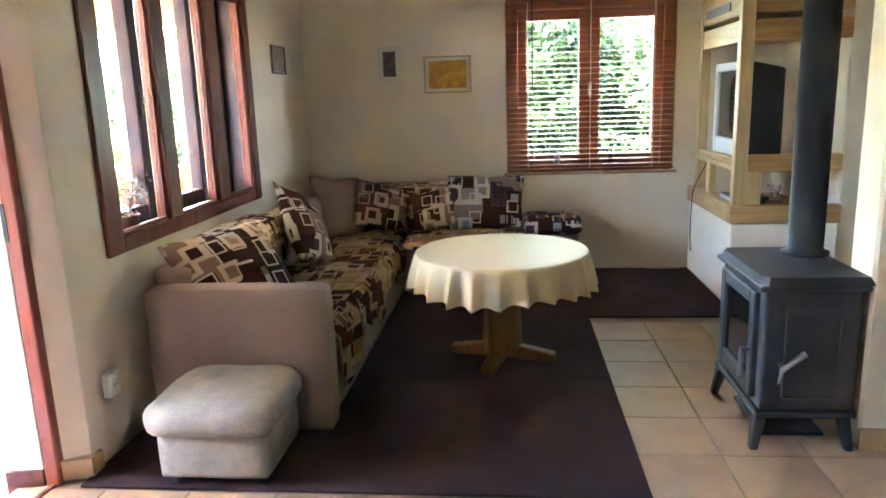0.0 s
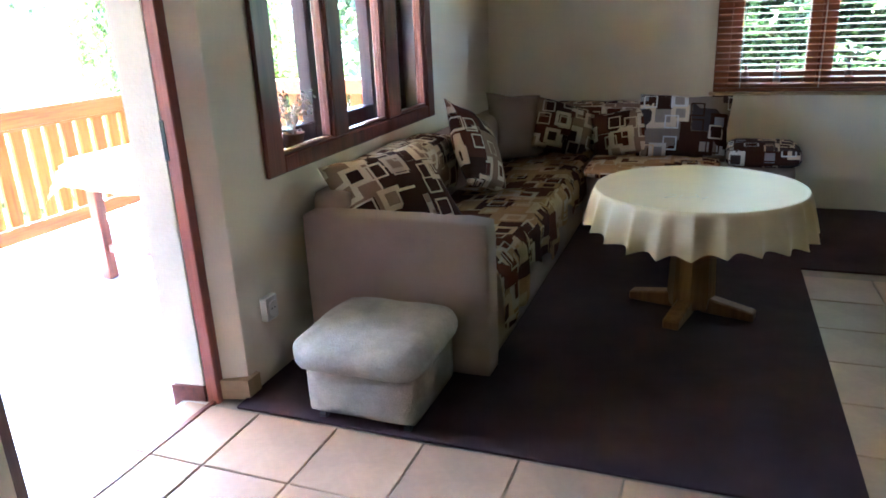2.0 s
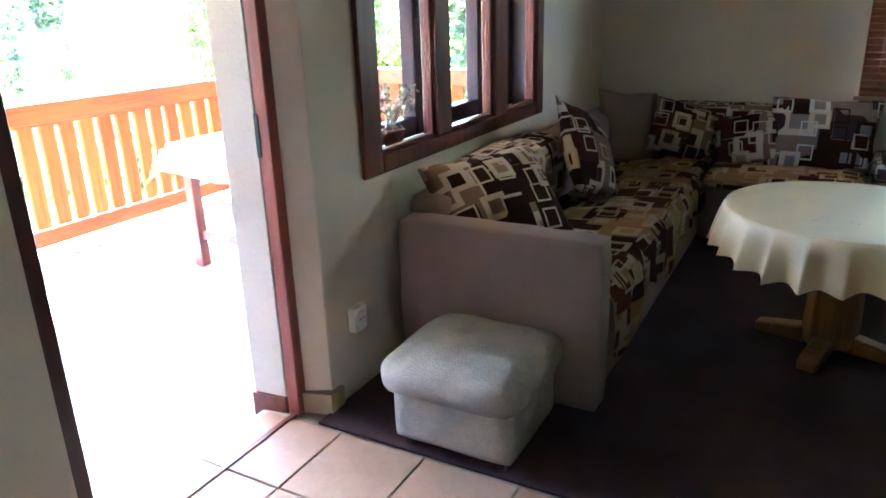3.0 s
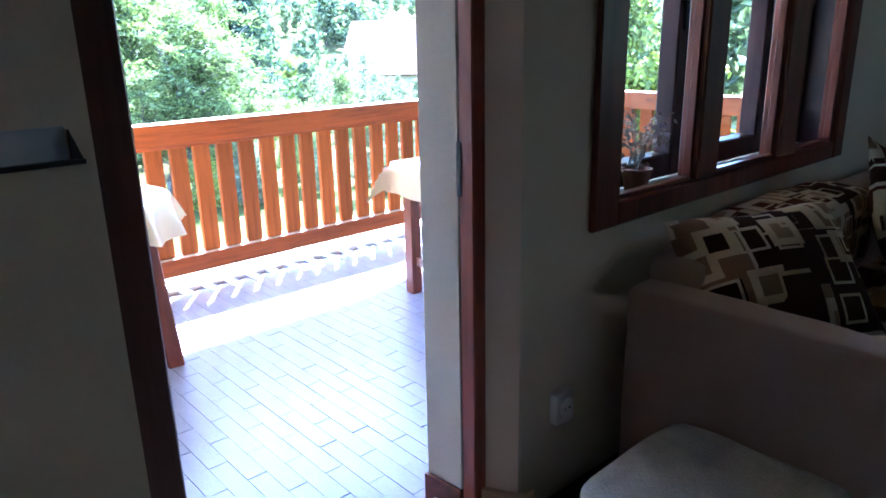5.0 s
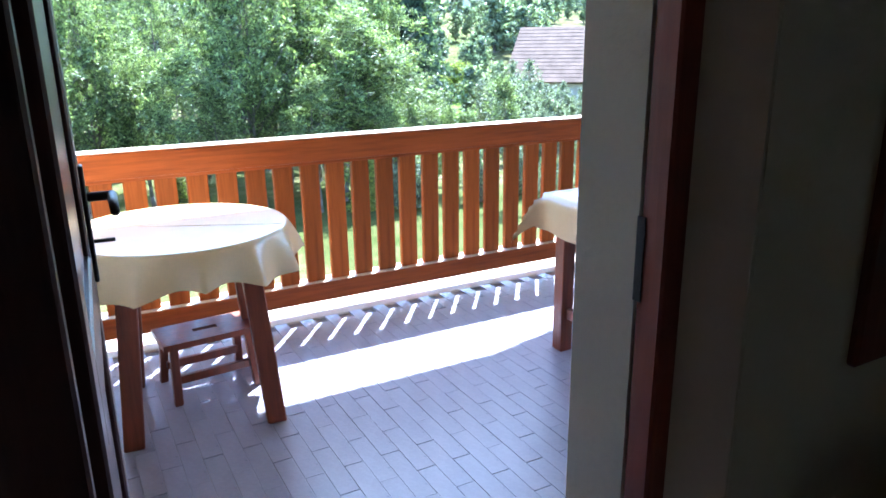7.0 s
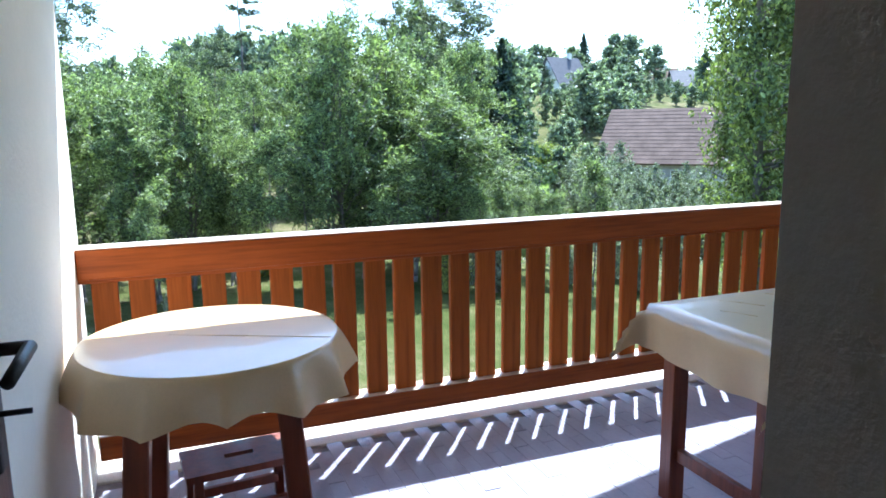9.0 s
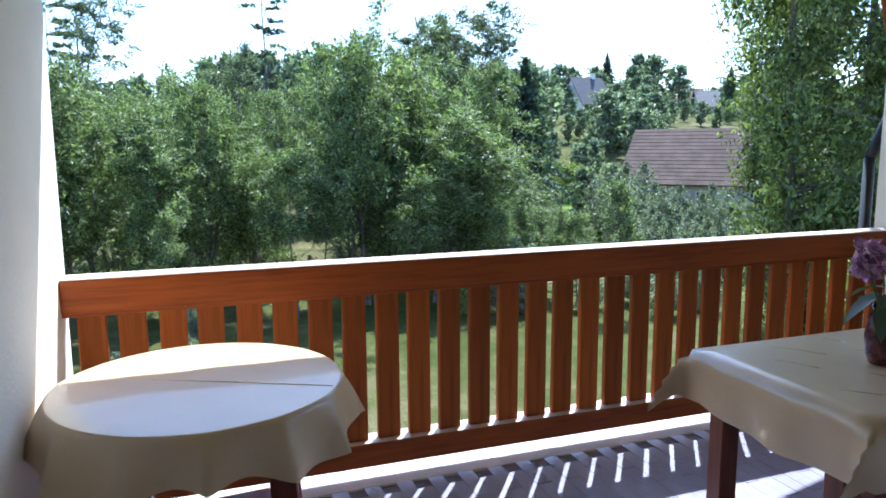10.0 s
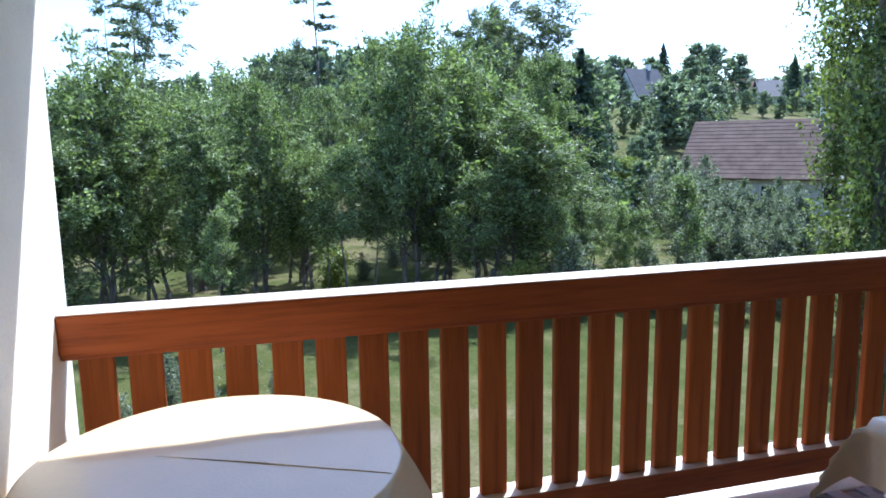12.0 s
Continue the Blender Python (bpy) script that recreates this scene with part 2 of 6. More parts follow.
M_black = plain("black_plastic", (0.022, 0.021, 0.021), 0.45, 5, 200, 0.2, 0.15)
M_silver = plain("silver_plastic", (0.62, 0.66, 0.7), 0.35, 5, 200, 0.05, 0.03)
M_screen = plain("dark_screen_glass", (0.012, 0.014, 0.014), 0.06, 3, 30, 0.1, 0.0, spec=0.8, rough_vary=0.02)
M_ivory = plain("ivory_plastic", (0.84, 0.82, 0.76), 0.4, 5, 100, 0.04, 0.02)
M_glass = glass_mat("window_glass")
M_sill = plain("violet_grey_sill", (0.14, 0.12, 0.14), 0.35, 5, 60, 0.12, 0.05)
M_paver = plain("red_grey_stoneware_plank", (0.31, 0.285, 0.355), 0.3, 3, 60, 0.16, 0.08, per_piece=0.06, spec=0.5)
M_paver_bed = plain("stoneware_joint_bed", (0.21, 0.18, 0.19), 0.8, 2.2, 60, 0.5, 0.15)
M_concrete = plain("pale_concrete_edge", (0.55, 0.5, 0.42), 0.85, 5, 70, 0.15, 0.3)
M_soil = plain("pot_earthenware", (0.26, 0.13, 0.08), 0.7, 6, 80, 0.2, 0.2)
M_bark = plain("grey_brown_bark", (0.19, 0.16, 0.13), 0.95, 6, 30, 0.35, 0.8, stretch=(1, 1, 0.25))
M_leaf = foliage("ash_leaves", (0.15, 0.185, 0.07), (0.29, 0.335, 0.135))
M_leaf_t = foliage("dark_alder_leaves", (0.1, 0.12, 0.07), (0.19, 0.21, 0.12))
M_leaf_h = foliage("laurel_leaves", (0.14, 0.21, 0.1), (0.26, 0.35, 0.17))
M_leaf_y = foliage("yellow_green_leaves", (0.22, 0.25, 0.045), (0.36, 0.38, 0.09))
M_leaf_d = foliage("dark_needles", (0.07, 0.1, 0.065), (0.12, 0.155, 0.095))
M_leaf_g = foliage("grey_green_leaves", (0.15, 0.17, 0.11), (0.29, 0.31, 0.22))
M_leaf_b = foliage("birch_leaves", (0.15, 0.18, 0.05), (0.27, 0.3, 0.09))
# far leaves mixed paler to stand in for the haze
M_leaf_haze = foliage("haze_pale_hill_leaves", (0.17, 0.205, 0.135), (0.3, 0.335, 0.22))
M_petal = foliage("lilac_petals", (0.46, 0.2, 0.46), (0.66, 0.4, 0.66))
M_twig = plain("dry_twig", (0.62, 0.59, 0.53), 0.9, 6, 50, 0.2, 0.2)


def ground_mat():
    m, t, b, node, link = nodes_of("meadow_grass")
    co = node("ShaderNodeTexCoord").outputs["Object"]
    n1, n2, n3 = noise_tex(t, co, 0.12, 5), noise_tex(t, co, 1.1, 6, 0.7), noise_tex(t, co, 18, 4, 0.7)
    r = ramp(t, [(0.38, (0.07, 0.088, 0.02)), (0.5, (0.115, 0.12, 0.036)), (0.62, (0.23, 0.19, 0.095))])
    mx = node("ShaderNodeMix")
    mx.inputs[0].default_value = 0.5
    link(n1.outputs["Fac"], mx.inputs[2])
    link(n2.outputs["Fac"], mx.inputs[3])
    link(mx.outputs[0], r.inputs[0])
    r3 = ramp(t, [(0.3, (0.55,) * 3), (0.7, (1.1,) * 3)])
    link(n3.outputs["Fac"], r3.inputs[0])
    link(mixc(t, 1.0, r.outputs[0], r3.outputs[0], "MULTIPLY"), b.inputs["Base Color"])
    b.inputs["Roughness"].default_value = 0.95
    b.inputs["Specular IOR Level"].default_value = 0.05
    bp = node("ShaderNodeBump")
    bp.inputs["Strength"].default_value, bp.inputs["Distance"].default_value = 0.8, 0.08
    link(n3.outputs["Fac"], bp.inputs["Height"])
    link(bp.outputs[0], b.inputs["Normal"])
    return m


M_ground = ground_mat()
M_lawn = plain("mown_lawn", (0.17, 0.235, 0.035), 0.9, 0.8, 20, 0.3, 0.4, spec=0.05)

# ---------------------------------------------------------------- mesh helpers


def box(bm, x0, x1, y0, y1, z0, z1, bevel=0.0, seg=1, m=None):
    """A box with rounded edges, added to bm."""
    mat = Matrix.Translation(((x0 + x1) / 2, (y0 + y1) / 2, (z0 + z1) / 2)) @ Matrix.Diagonal((abs(x1 - x0), abs(y1 - y0), abs(z1 - z0), 1))
    vs = bmesh.ops.create_cube(bm, size=1.0, matrix=mat)["verts"]
    if bevel:
        es = list({e for v in vs for e in v.link_edges})
        out = bmesh.ops.bevel(bm, geom=es, offset=bevel, segments=seg, profile=0.6, affect="EDGES")
        vs = list({v for f in out["faces"] for v in f.verts} | {v for v in vs if v.is_valid})
    if m is not None:
        bmesh.ops.transform(bm, matrix=m, verts=vs)
    return vs


def rod(bm, a, b, r0, r1=None, n=12):
    """A tapered round bar from a to b."""
    a, b = Vector(a), Vector(b)
    d = b - a
    m = Matrix.Translation((a + b) / 2) @ d.to_track_quat("Z", "Y").to_matrix().to_4x4()
    bmesh.ops.create_cone(bm, cap_ends=True, segments=n, radius1=r0, radius2=r0 if r1 is None else r1, depth=d.length, matrix=m)


def lathe(bm, profile, centre=(0, 0, 0), n=24):
    """Turns a profile of (radius, height) round a vertical axis."""
    rings = []
    for r, z in profile:
        rings.append([bm.verts.new((centre[0] + r * math.cos(2 * math.pi * i / n), centre[1] + r * math.sin(2 * math.pi * i / n), centre[2] + z)) for i in range(n)])
    for a, b in zip(rings, rings[1:]):
        for i in range(n):
            bm.faces.new((a[i], a[(i + 1) % n], b[(i + 1) % n], b[i]))
    bm.faces.new(rings[-1])
    bm.faces.new(list(reversed(rings[0])))


def mesh_of(name, bm, smooth=False):
    me = bpy.data.meshes.new(name)
    bm.normal_update()
    bm.to_mesh(me)
    bm.free()
    if smooth:
        for p in me.polygons:
            p.use_smooth = True
    return me


def part(name, bm, material, parent=None, label="", smooth=False):
    """Links a bmesh as one mesh object, under a thing or a part."""
    ob = new(name, mesh_of(name, bm, smooth))
    ob.data.materials.append(material)
    if parent is not None:
        ob.parent = parent
        ob.matrix_parent_inverse = parent.matrix_basis.inverted()
    if label:
        tagged(ob, label)
    return ob


def thing(name, label, category, at=(0, 0, 0), group="", kind=""):
    """An Empty at the base of a thing that parents its parts."""
    ob = new(name)
    ob.location = at
    ob.empty_display_size = 0.1
    return tagged(ob, label, category, group, kind)


def bx(*a, **k):
    bm = bmesh.new()
    box(bm, *a, **k)
    return bm


def solid(name, b6, material, bevel=0.0, label="", category="", kind="structure", parent=None, seg=1):
    ob = part(name, bx(*b6, bevel=bevel, seg=seg), material, parent, label)
    if parent is None:
        tagged(ob, label, category, "", kind)
    return ob


def wall_with_holes(name, axis, a0, a1, u0, u1, z0, z1, holes, material, label):
    """A thick wall; axis 0: it stands across x between a0 and a1 and runs along y. holes: (u0, u1, z0, z1)."""
    bm = bmesh.new()
    us = sorted({u0, u1, *[h[0] for h in holes], *[h[1] for h in holes]})
    for p, q in zip(us, us[1:]):
        spans = [(z0, z1)]
        for h in holes:
            if h[0] <= p and q <= h[1]:
                spans = [s for lo, hi in spans for s in ((lo, min(hi, h[2])), (max(lo, h[3]), hi)) if s[1] - s[0] > 1e-4]
        for lo, hi in spans:
            if axis == 0:
                box(bm, a0, a1, p, q, lo, hi)
            else:
                box(bm, p, q, a0, a1, lo, hi)
    bmesh.ops.remove_doubles(bm, verts=bm.verts, dist=1e-5)
    ob = part(name, bm, material)
    return tagged(ob, label, "wall", "", "structure")


# ---------------------------------------------------------------- the room
XW, XO = -1.535, -1.755          # inner and outer face of the window wall
YB = 5.285                       # inner face of the back wall
CEIL = 2.45
DOOR = (1.305, 2.2205, -0.11, 2.02)
WIN = (2.50, 4.12, 0.775, 1.94)
BWIN = (0.0, 1.12, 0.76, 1.93)
TZ = -0.112                      # terrace floor

wall_with_holes("wall_west", 0, XO, XW, -2.6, YB + 0.24, -0.3, CEIL, [DOOR, WIN], M_wall, "cream plastered wall with door and window openings")
wall_with_holes("wall_north", 1, YB, YB + 0.24, XW, 3.6, -0.3, CEIL, [BWIN], M_wall, "cream plastered back wall with one window opening")
wall_with_holes("wall_south", 1, -2.84, -2.6, XO, 3.6, -0.3, CEIL, [], M_wall, "plain cream plastered wall")
solid("wall_east", (3.6, 3.8, -2.84, YB + 0.24, -0.3, CEIL), M_wall, label="plain cream plastered wall", category="wall")
solid("wall_partition", (1.235, 3.6, 2.485, 2.66, 0.0, CEIL), M_wall, 0.012, label="end of a cream plastered partition wall beside the stove", category="wall")
solid("wall_chimney", (1.9, 3.6, 4.3, YB, 0.0, CEIL), M_wall, 0.01, label="cream plastered chimney breast beside the shelf unit", category="wall")
solid("ceiling", (XO, 3.8, -2.84, YB + 0.24, CEIL, CEIL + 0.2), M_ceiling, label="plain white ceiling", category="ceiling")
solid("outer_wall_render", (XO - 0.037, XO - 0.001, 2.2207, 2.44, TZ, 2.2), M_white, label="white rendered outer wall face beside the balcony door", category="wall")
floor = solid("floor", (XW - 0.2, 3.6, -2.6, YB, -0.3, -0.008), M_grout, label="floor bed with grey joints under beige tiles", category="floor")

carpet = bmesh.new()
box(carpet, XW + 0.004, 0.444, 2.123, YB - 0.004, -0.004, 0.006, bevel=0.002)
box(carpet, 0.444, 1.288, 4.074, YB - 0.004, -0.004, 0.0058)
tagged(part("carpet", carpet, M_carpet), "dark brown fitted carpet laid over floor tiles", "carpet", "", "structure")


# ---------------------------------------------------------------- door and windows


def bar(name, b6, material, parent, label="", bevel=0.004):
    return part(name, bx(*b6, bevel=bevel), material, parent, label)


def balcony_door():
    d = thing("door_1", "mahogany-stained wooden balcony door standing open outwards", "door", (-1.66, 1.75, 0.0), kind="structure")
    # the hinge post takes the darker door wood to stand for its shade
    bar("frame_post", (-1.70, -1.617, 1.305, 1.39, -0.02, 2.02), M_door_leaf, d, "hinge post in darker mahogany for the shade on it")
    bar("frame_post", (-1.668, -1.617, 2.136, 2.2203, -0.02, 2.02), M_frame_lit, d)
    bar("frame_head", (-1.668, -1.617, 1.39, 2.136, 1.95, 2.02), M_frame_y, d)
    bar("threshold", (-1.65, -1.628, 1.39, 2.136, -0.11, 0.004), M_frame_y, d, "worn dark wooden threshold strip", 0.002)
    bar("door_step", (-1.765, -1.651, 1.391, 2.135, -0.11, -0.004), M_concrete, d, "pale concrete door step", 0.004)
    plate = bar("strike_plate", (-1.672, -1.655, 2.133, 2.1358, 0.88, 1.01), M_black, d, "black metal strike plate", 0.001)
    leaf = bmesh.new()
    w, th = 0.72, 0.045
    for x0, x1, z0, z1 in ((0, 0.1, 0.02, 1.92), (w - 0.13, w, 0.02, 1.92), (0.1, w - 0.13, 0.02, 0.14), (0.1, w - 0.13, 0.78, 0.9), (0.1, w - 0.13, 1.8, 1.92)):
        box(leaf, x0, x1, -th / 2, th / 2, z0, z1, bevel=0.004)
    turn = pose(-1.702, 1.384, 0, 0, 0, 180 - 2.3)
    bmesh.ops.transform(leaf, matrix=turn, verts=leaf.verts)
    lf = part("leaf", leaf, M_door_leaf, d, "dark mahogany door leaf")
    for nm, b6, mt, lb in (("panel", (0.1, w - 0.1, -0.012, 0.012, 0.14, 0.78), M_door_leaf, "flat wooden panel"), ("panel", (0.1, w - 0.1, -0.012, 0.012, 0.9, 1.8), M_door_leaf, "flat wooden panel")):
        bm = bx(*b6)
        bmesh.ops.transform(bm, matrix=turn, verts=bm.verts)
        part(nm, bm, mt, lf, lb)
    for side in (-1, 1):
        hb = bmesh.new()
        box(hb, w - 0.07, w - 0.035, side * (th / 2), side * (th / 2 + 0.008), 0.83, 1.05, bevel=0.002)
        rod(hb, (w - 0.052, side * th / 2, 0.99), (w - 0.052, side * (th / 2 + 0.05), 0.99), 0.009)
        rod(hb, (w - 0.05, side * (th / 2 + 0.05), 0.99), (w - 0.17, side * (th / 2 + 0.05), 0.982), 0.009, 0.008)
        rod(hb, (w - 0.052, side * th / 2, 0.905), (w - 0.052, side * (th / 2 + 0.045), 0.905), 0.004)
        bmesh.ops.transform(hb, matrix=turn, verts=hb.verts)
        part("handle", hb, M_black, lf, "black metal lever handle with a key", True)


balcony_door()


def side_window():
    y0, y1, z0, z1 = 2.475, 4.15, 0.745, 1.97
    w = thing("window_1", "three-light double window with mahogany-stained wooden frames", "window", (XW, 3.3, z0), kind="structure")
    xi0, xi1 = XW - 0.055, XW + 0.016
    inner = bmesh.new()
    for a, b, c, d in ((y0, 2.59, z0, z1), (4.06, y1, z0, z1), (2.99, 3.11, 0.812, 1.88), (3.54, 3.685, 0.812, 1.88)):
        box(inner, xi0, xi1, a, b, c, d, bevel=0.006)
    for a, b in ((2.59, 4.06),):
        box(inner, xi0, xi1 - 0.002, a, b, z0, 0.812, bevel=0.006)
        box(inner, xi0, xi1 - 0.002, a, b, 1.88, z1, bevel=0.006)
    fr = part("window_frame", inner, M_frame, w, "mahogany-stained inner frame")
    for a, b in ((2.59, 2.99), (3.11, 3.54), (3.685, 4.06)):
        bead = bmesh.new()
        for p, q, r, s in ((a, a + 0.014, 0.812, 1.88), (b - 0.014, b, 0.812, 1.88), (a, b, 0.812, 0.826), (a, b, 1.866, 1.88)):
            box(bead, XW - 0.03, XW - 0.002, p + 0.001, q - 0.001, r + 0.001, s - 0.001, bevel=0.003)
        part("glazing_bead", bead, M_frame, fr)
    xo0, xo1 = XO + 0.005, XO + 0.075
    outer = bmesh.new()
    for a, b in ((2.5, 2.58), (3.10, 3.24), (3.70, 3.82), (4.04, 4.12)):
        box(outer, xo0, xo1, a, b, 0.79, 1.93, bevel=0.006)
    for a, b in ((2.58, 3.10), (3.24, 3.70), (3.82, 4.04)):
        box(outer, xo0, xo1 - 0.003, a, b, 0.79, 0.865, bevel=0.006)
        box(outer, xo0, xo1 - 0.003, a, b, 1.86, 1.93, bevel=0.006)
        ob = part("pane", bx(XO + 0.036, XO + 0.042, a - 0.01, b + 0.01, 0.86, 1.87), M_glass, w, "clear glass pane")
        ob.visible_shadow = False
    of = part("outer_frame", outer, M_frame_dark, w, "dark brown outer casements")
    for y in (3.12, 3.73):
        hb = bmesh.new()
        box(hb, xo1, xo1 + 0.008, y, y + 0.025, 1.25, 1.4, bevel=0.002)
        rod(hb, (xo1, y + 0.012, 1.33), (xo1 + 0.04, y + 0.012, 1.33), 0.007)
        rod(hb, (xo1 + 0.04, y + 0.012, 1.33), (xo1 + 0.042, y + 0.1, 1.325), 0.007)
        part("handle", hb, M_black, of, "black metal window handle")
    part("window_sill", bx(XO + 0.075, XW - 0.056, 2.502, 4.118, 0.765, 0.788, bevel=0.003), M_sill, w, "violet-grey painted sill between the two frames")
    for a, b in ((2.5, 2.516), (4.104, 4.12)):
        part("reveal_board", bx(XO + 0.076, XW - 0.056, a, b, 0.789, 1.93), M_sill, w, "violet-grey painted reveal")


side_window()


def back_window():
    w = thing("window_2", "two-light window with mahogany-stained wooden frame", "window", (0.56, YB, 0.73), kind="structure")
    fr = bmesh.new()
    for a, b, c, d in ((-0.036, 0.05, 0.745, 1.96), (1.07, 1.156, 0.745, 1.96)):
        box(fr, a, b, YB - 0.018, YB + 0.06, c, d, bevel=0.005)
    for c, d in ((0.745, 0.80), (1.89, 1.96)):
        box(fr, 0.05, 1.07, YB - 0.017, YB + 0.06, c, d, bevel=0.005)
    fm = part("window_frame", fr, M_frame_x, w)
    for a, b in ((0.05, 0.55), (0.57, 1.07)):
        cs = bmesh.new()
        for p, q, r, s in ((a, a + 0.065, 0.8, 1.89), (b - 0.065, b, 0.8, 1.89), (a + 0.065, b - 0.065, 0.8, 0.875), (a + 0.065, b - 0.065, 1.82, 1.89)):
            box(cs, p, q, YB + 0.012, YB + 0.062, r, s, bevel=0.005)
        c = part("casement", cs, M_frame_x, w)
        pane = part("pane", bx(a + 0.06, b - 0.06, YB + 0.034, YB + 0.04, 0.87, 1.825), M_glass, c, "clear glass pane")
        pane.visible_shadow = False
    part("mullion", bx(0.55, 0.57, YB + 0.014, YB + 0.058, 0.8, 1.89), M_frame, w)
    part("handle", bx(0.555, 0.575, YB - 0.01, YB + 0.012, 1.28, 1.38, bevel=0.004), M_ivory, fm, "white window handle")
    part("window_sill", bx(-0.06, 1.19, YB - 0.03, YB + 0.01, 0.722, 0.744, bevel=0.005), M_plinth, w, "tan sill board")
    b = thing("venetian_blind", "reddish-brown wooden Venetian blind lowered with its slats open", "blind", (0.56, YB - 0.06, 0.77))
    part("head_rail", bx(-0.03, 1.15, YB - 0.09, YB - 0.04, 1.94, 1.98, bevel=0.003), M_frame_x, b)
    part("bottom_rail", bx(-0.03, 1.15, YB - 0.085, YB - 0.045, 0.762, 0.775, bevel=0.003), M_frame_x, b)
    slat = bmesh.new()
    box(slat, -0.59, 0.59, -0.021, 0.021, -0.0014, 0.0014)
    me = mesh_of("slat", slat)
    me.materials.append(M_frame_x)
    n = 31
    for i in range(n):
        s = new("slat", me)
        s.parent = b
        s.matrix_parent_inverse = b.matrix_basis.inverted()
        s.matrix_basis = pose(0.56, YB - 0.065, 0.80 + i * 1.13 / (n - 1), 7 + random.uniform(-2, 2), random.uniform(-0.15, 0.15), 0)
    for x in (0.12, 0.56, 1.0):
        cd = bmesh.new()
        for dy in (-0.086, -0.044):
            rod(cd, (x, YB + dy, 0.775), (x, YB + dy, 1.94), 0.0016, n=5)
        part("ladder_cord", cd, M_ivory, b)
    wand = bmesh.new()
    rod(wand, (0.15, YB - 0.096, 1.95), (0.15, YB - 0.096, 1.36), 0.004, n=6)
    part("tilt_wand", wand, M_black, b)


back_window()

for nm, b6, lab in (("trim_1", (XW, XW + 0.018, 2.2208, 2.262, 0.0, 0.075), "tan tile plinth at the door reveal"),
                    ("trim_3", (1.235, 1.9, 2.4755, 2.4845, 0.0, 0.085), "tan tile plinth along the partition"),
                    ("trim_4", (XW, XW + 0.008, 0.2, 1.3, 0.0, 0.075), "tan tile plinth along the wall")):
    solid(nm, b6, M_plinth, 0.002, lab, "plinth")


def socket(x, y, z):
    s = thing("wall_socket", "ivory plastic surface-mounted wall socket near the floor", "socket", (x, y, z))
    part("plate", bx(x, x + 0.03, y - 0.036, y + 0.036, z - 0.046, z + 0.046, bevel=0.006, seg=2), M_ivory, s)
    bm = bmesh.new()
    rod(bm, (x + 0.029, y, z), (x + 0.034, y, z), 0.029, 0.027, 20)
    o = part("outlet", bm, M_ivory, s)
    for dy in (-0.009, 0.009):
        bm = bmesh.new()
        rod(bm, (x + 0.0335, y + dy, z), (x + 0.0345, y + dy, z), 0.003, n=8)
        part("pin_hole", bm, M_black, o)


socket(XW, 2.37, 0.285)


def wall_rack():
    s = thing("key_rack", "small dark metal key rack on the wall beside the door", "key rack", (XW, 1.18, 1.1))
    part("back_plate", bx(XW, XW + 0.004, 1.02, 1.27, 1.092, 1.14, bevel=0.001), M_silver, s)
    part("ledge", bx(XW, XW + 0.018, 1.02, 1.288, 1.087, 1.094, bevel=0.001), M_black, s)
    bm = bmesh.new()
    box(bm, XW, XW + 0.014, 1.272, 1.286, 1.094, 1.135, bevel=0.001)
    for v in bm.verts:
        if v.co.z > 1.12:
            v.co.y = 1.273
    part("bracket", bm, M_black, s)


wall_rack()

# ---------------------------------------------------------------- sofa corner


def lay_print(bm):
    """Lays the cloth's print flat on each side of a block."""
    uv = bm.loops.layers.uv.new("print")
    bm.normal_update()
    for f in bm.faces:
        n = f.normal
        k = max(range(3), key=lambda i: abs(n[i]))
        i, j = ((1, 2), (0, 2), (0, 1))[k]
        for l in f.loops:
            l[uv].uv = (l.vert.co[i], l.vert.co[j])
    return bm


def soft_box(x0, x1, y0, y1, z0, z1, r, puff=0.0, seed=0, m=None, cuts=7, crumple=0.004):
    """An upholstered block: rounded, slightly swollen and uneven."""
    bm = bmesh.new()
    box(bm, x0, x1, y0, y1, z0, z1)
    bmesh.ops.subdivide_edges(bm, edges=bm.edges, cuts=cuts, use_grid_fill=True)
    c = Vector(((x0 + x1) / 2, (y0 + y1) / 2, (z0 + z1) / 2))
    h = Vector(((x1 - x0) / 2, (y1 - y0) / 2, (z1 - z0) / 2))
    for v in bm.verts:
        d = v.co - c
        core = Vector([max(-(h[i] - r), min(h[i] - r, d[i])) for i in range(3)])
        off = d - core
        if off.length > 1e-6:
            d = core + off.normalized() * r
        u = [d[i] / h[i] for i in range(3)]
        for i in range(3):
            j, k = (i + 1) % 3, (i + 2) % 3
            if abs(u[i]) > 0.6:
                d[i] += math.copysign(puff * (1 - u[j] ** 2) * (1 - u[k] ** 2), d[i])
        v.co = c + d + noise.noise_vector(d * 9 + Vector((seed, seed, 0))) * crumple
    if m is not None:
        bmesh.ops.transform(bm, matrix=m, verts=bm.verts)
    return lay_print(bm)


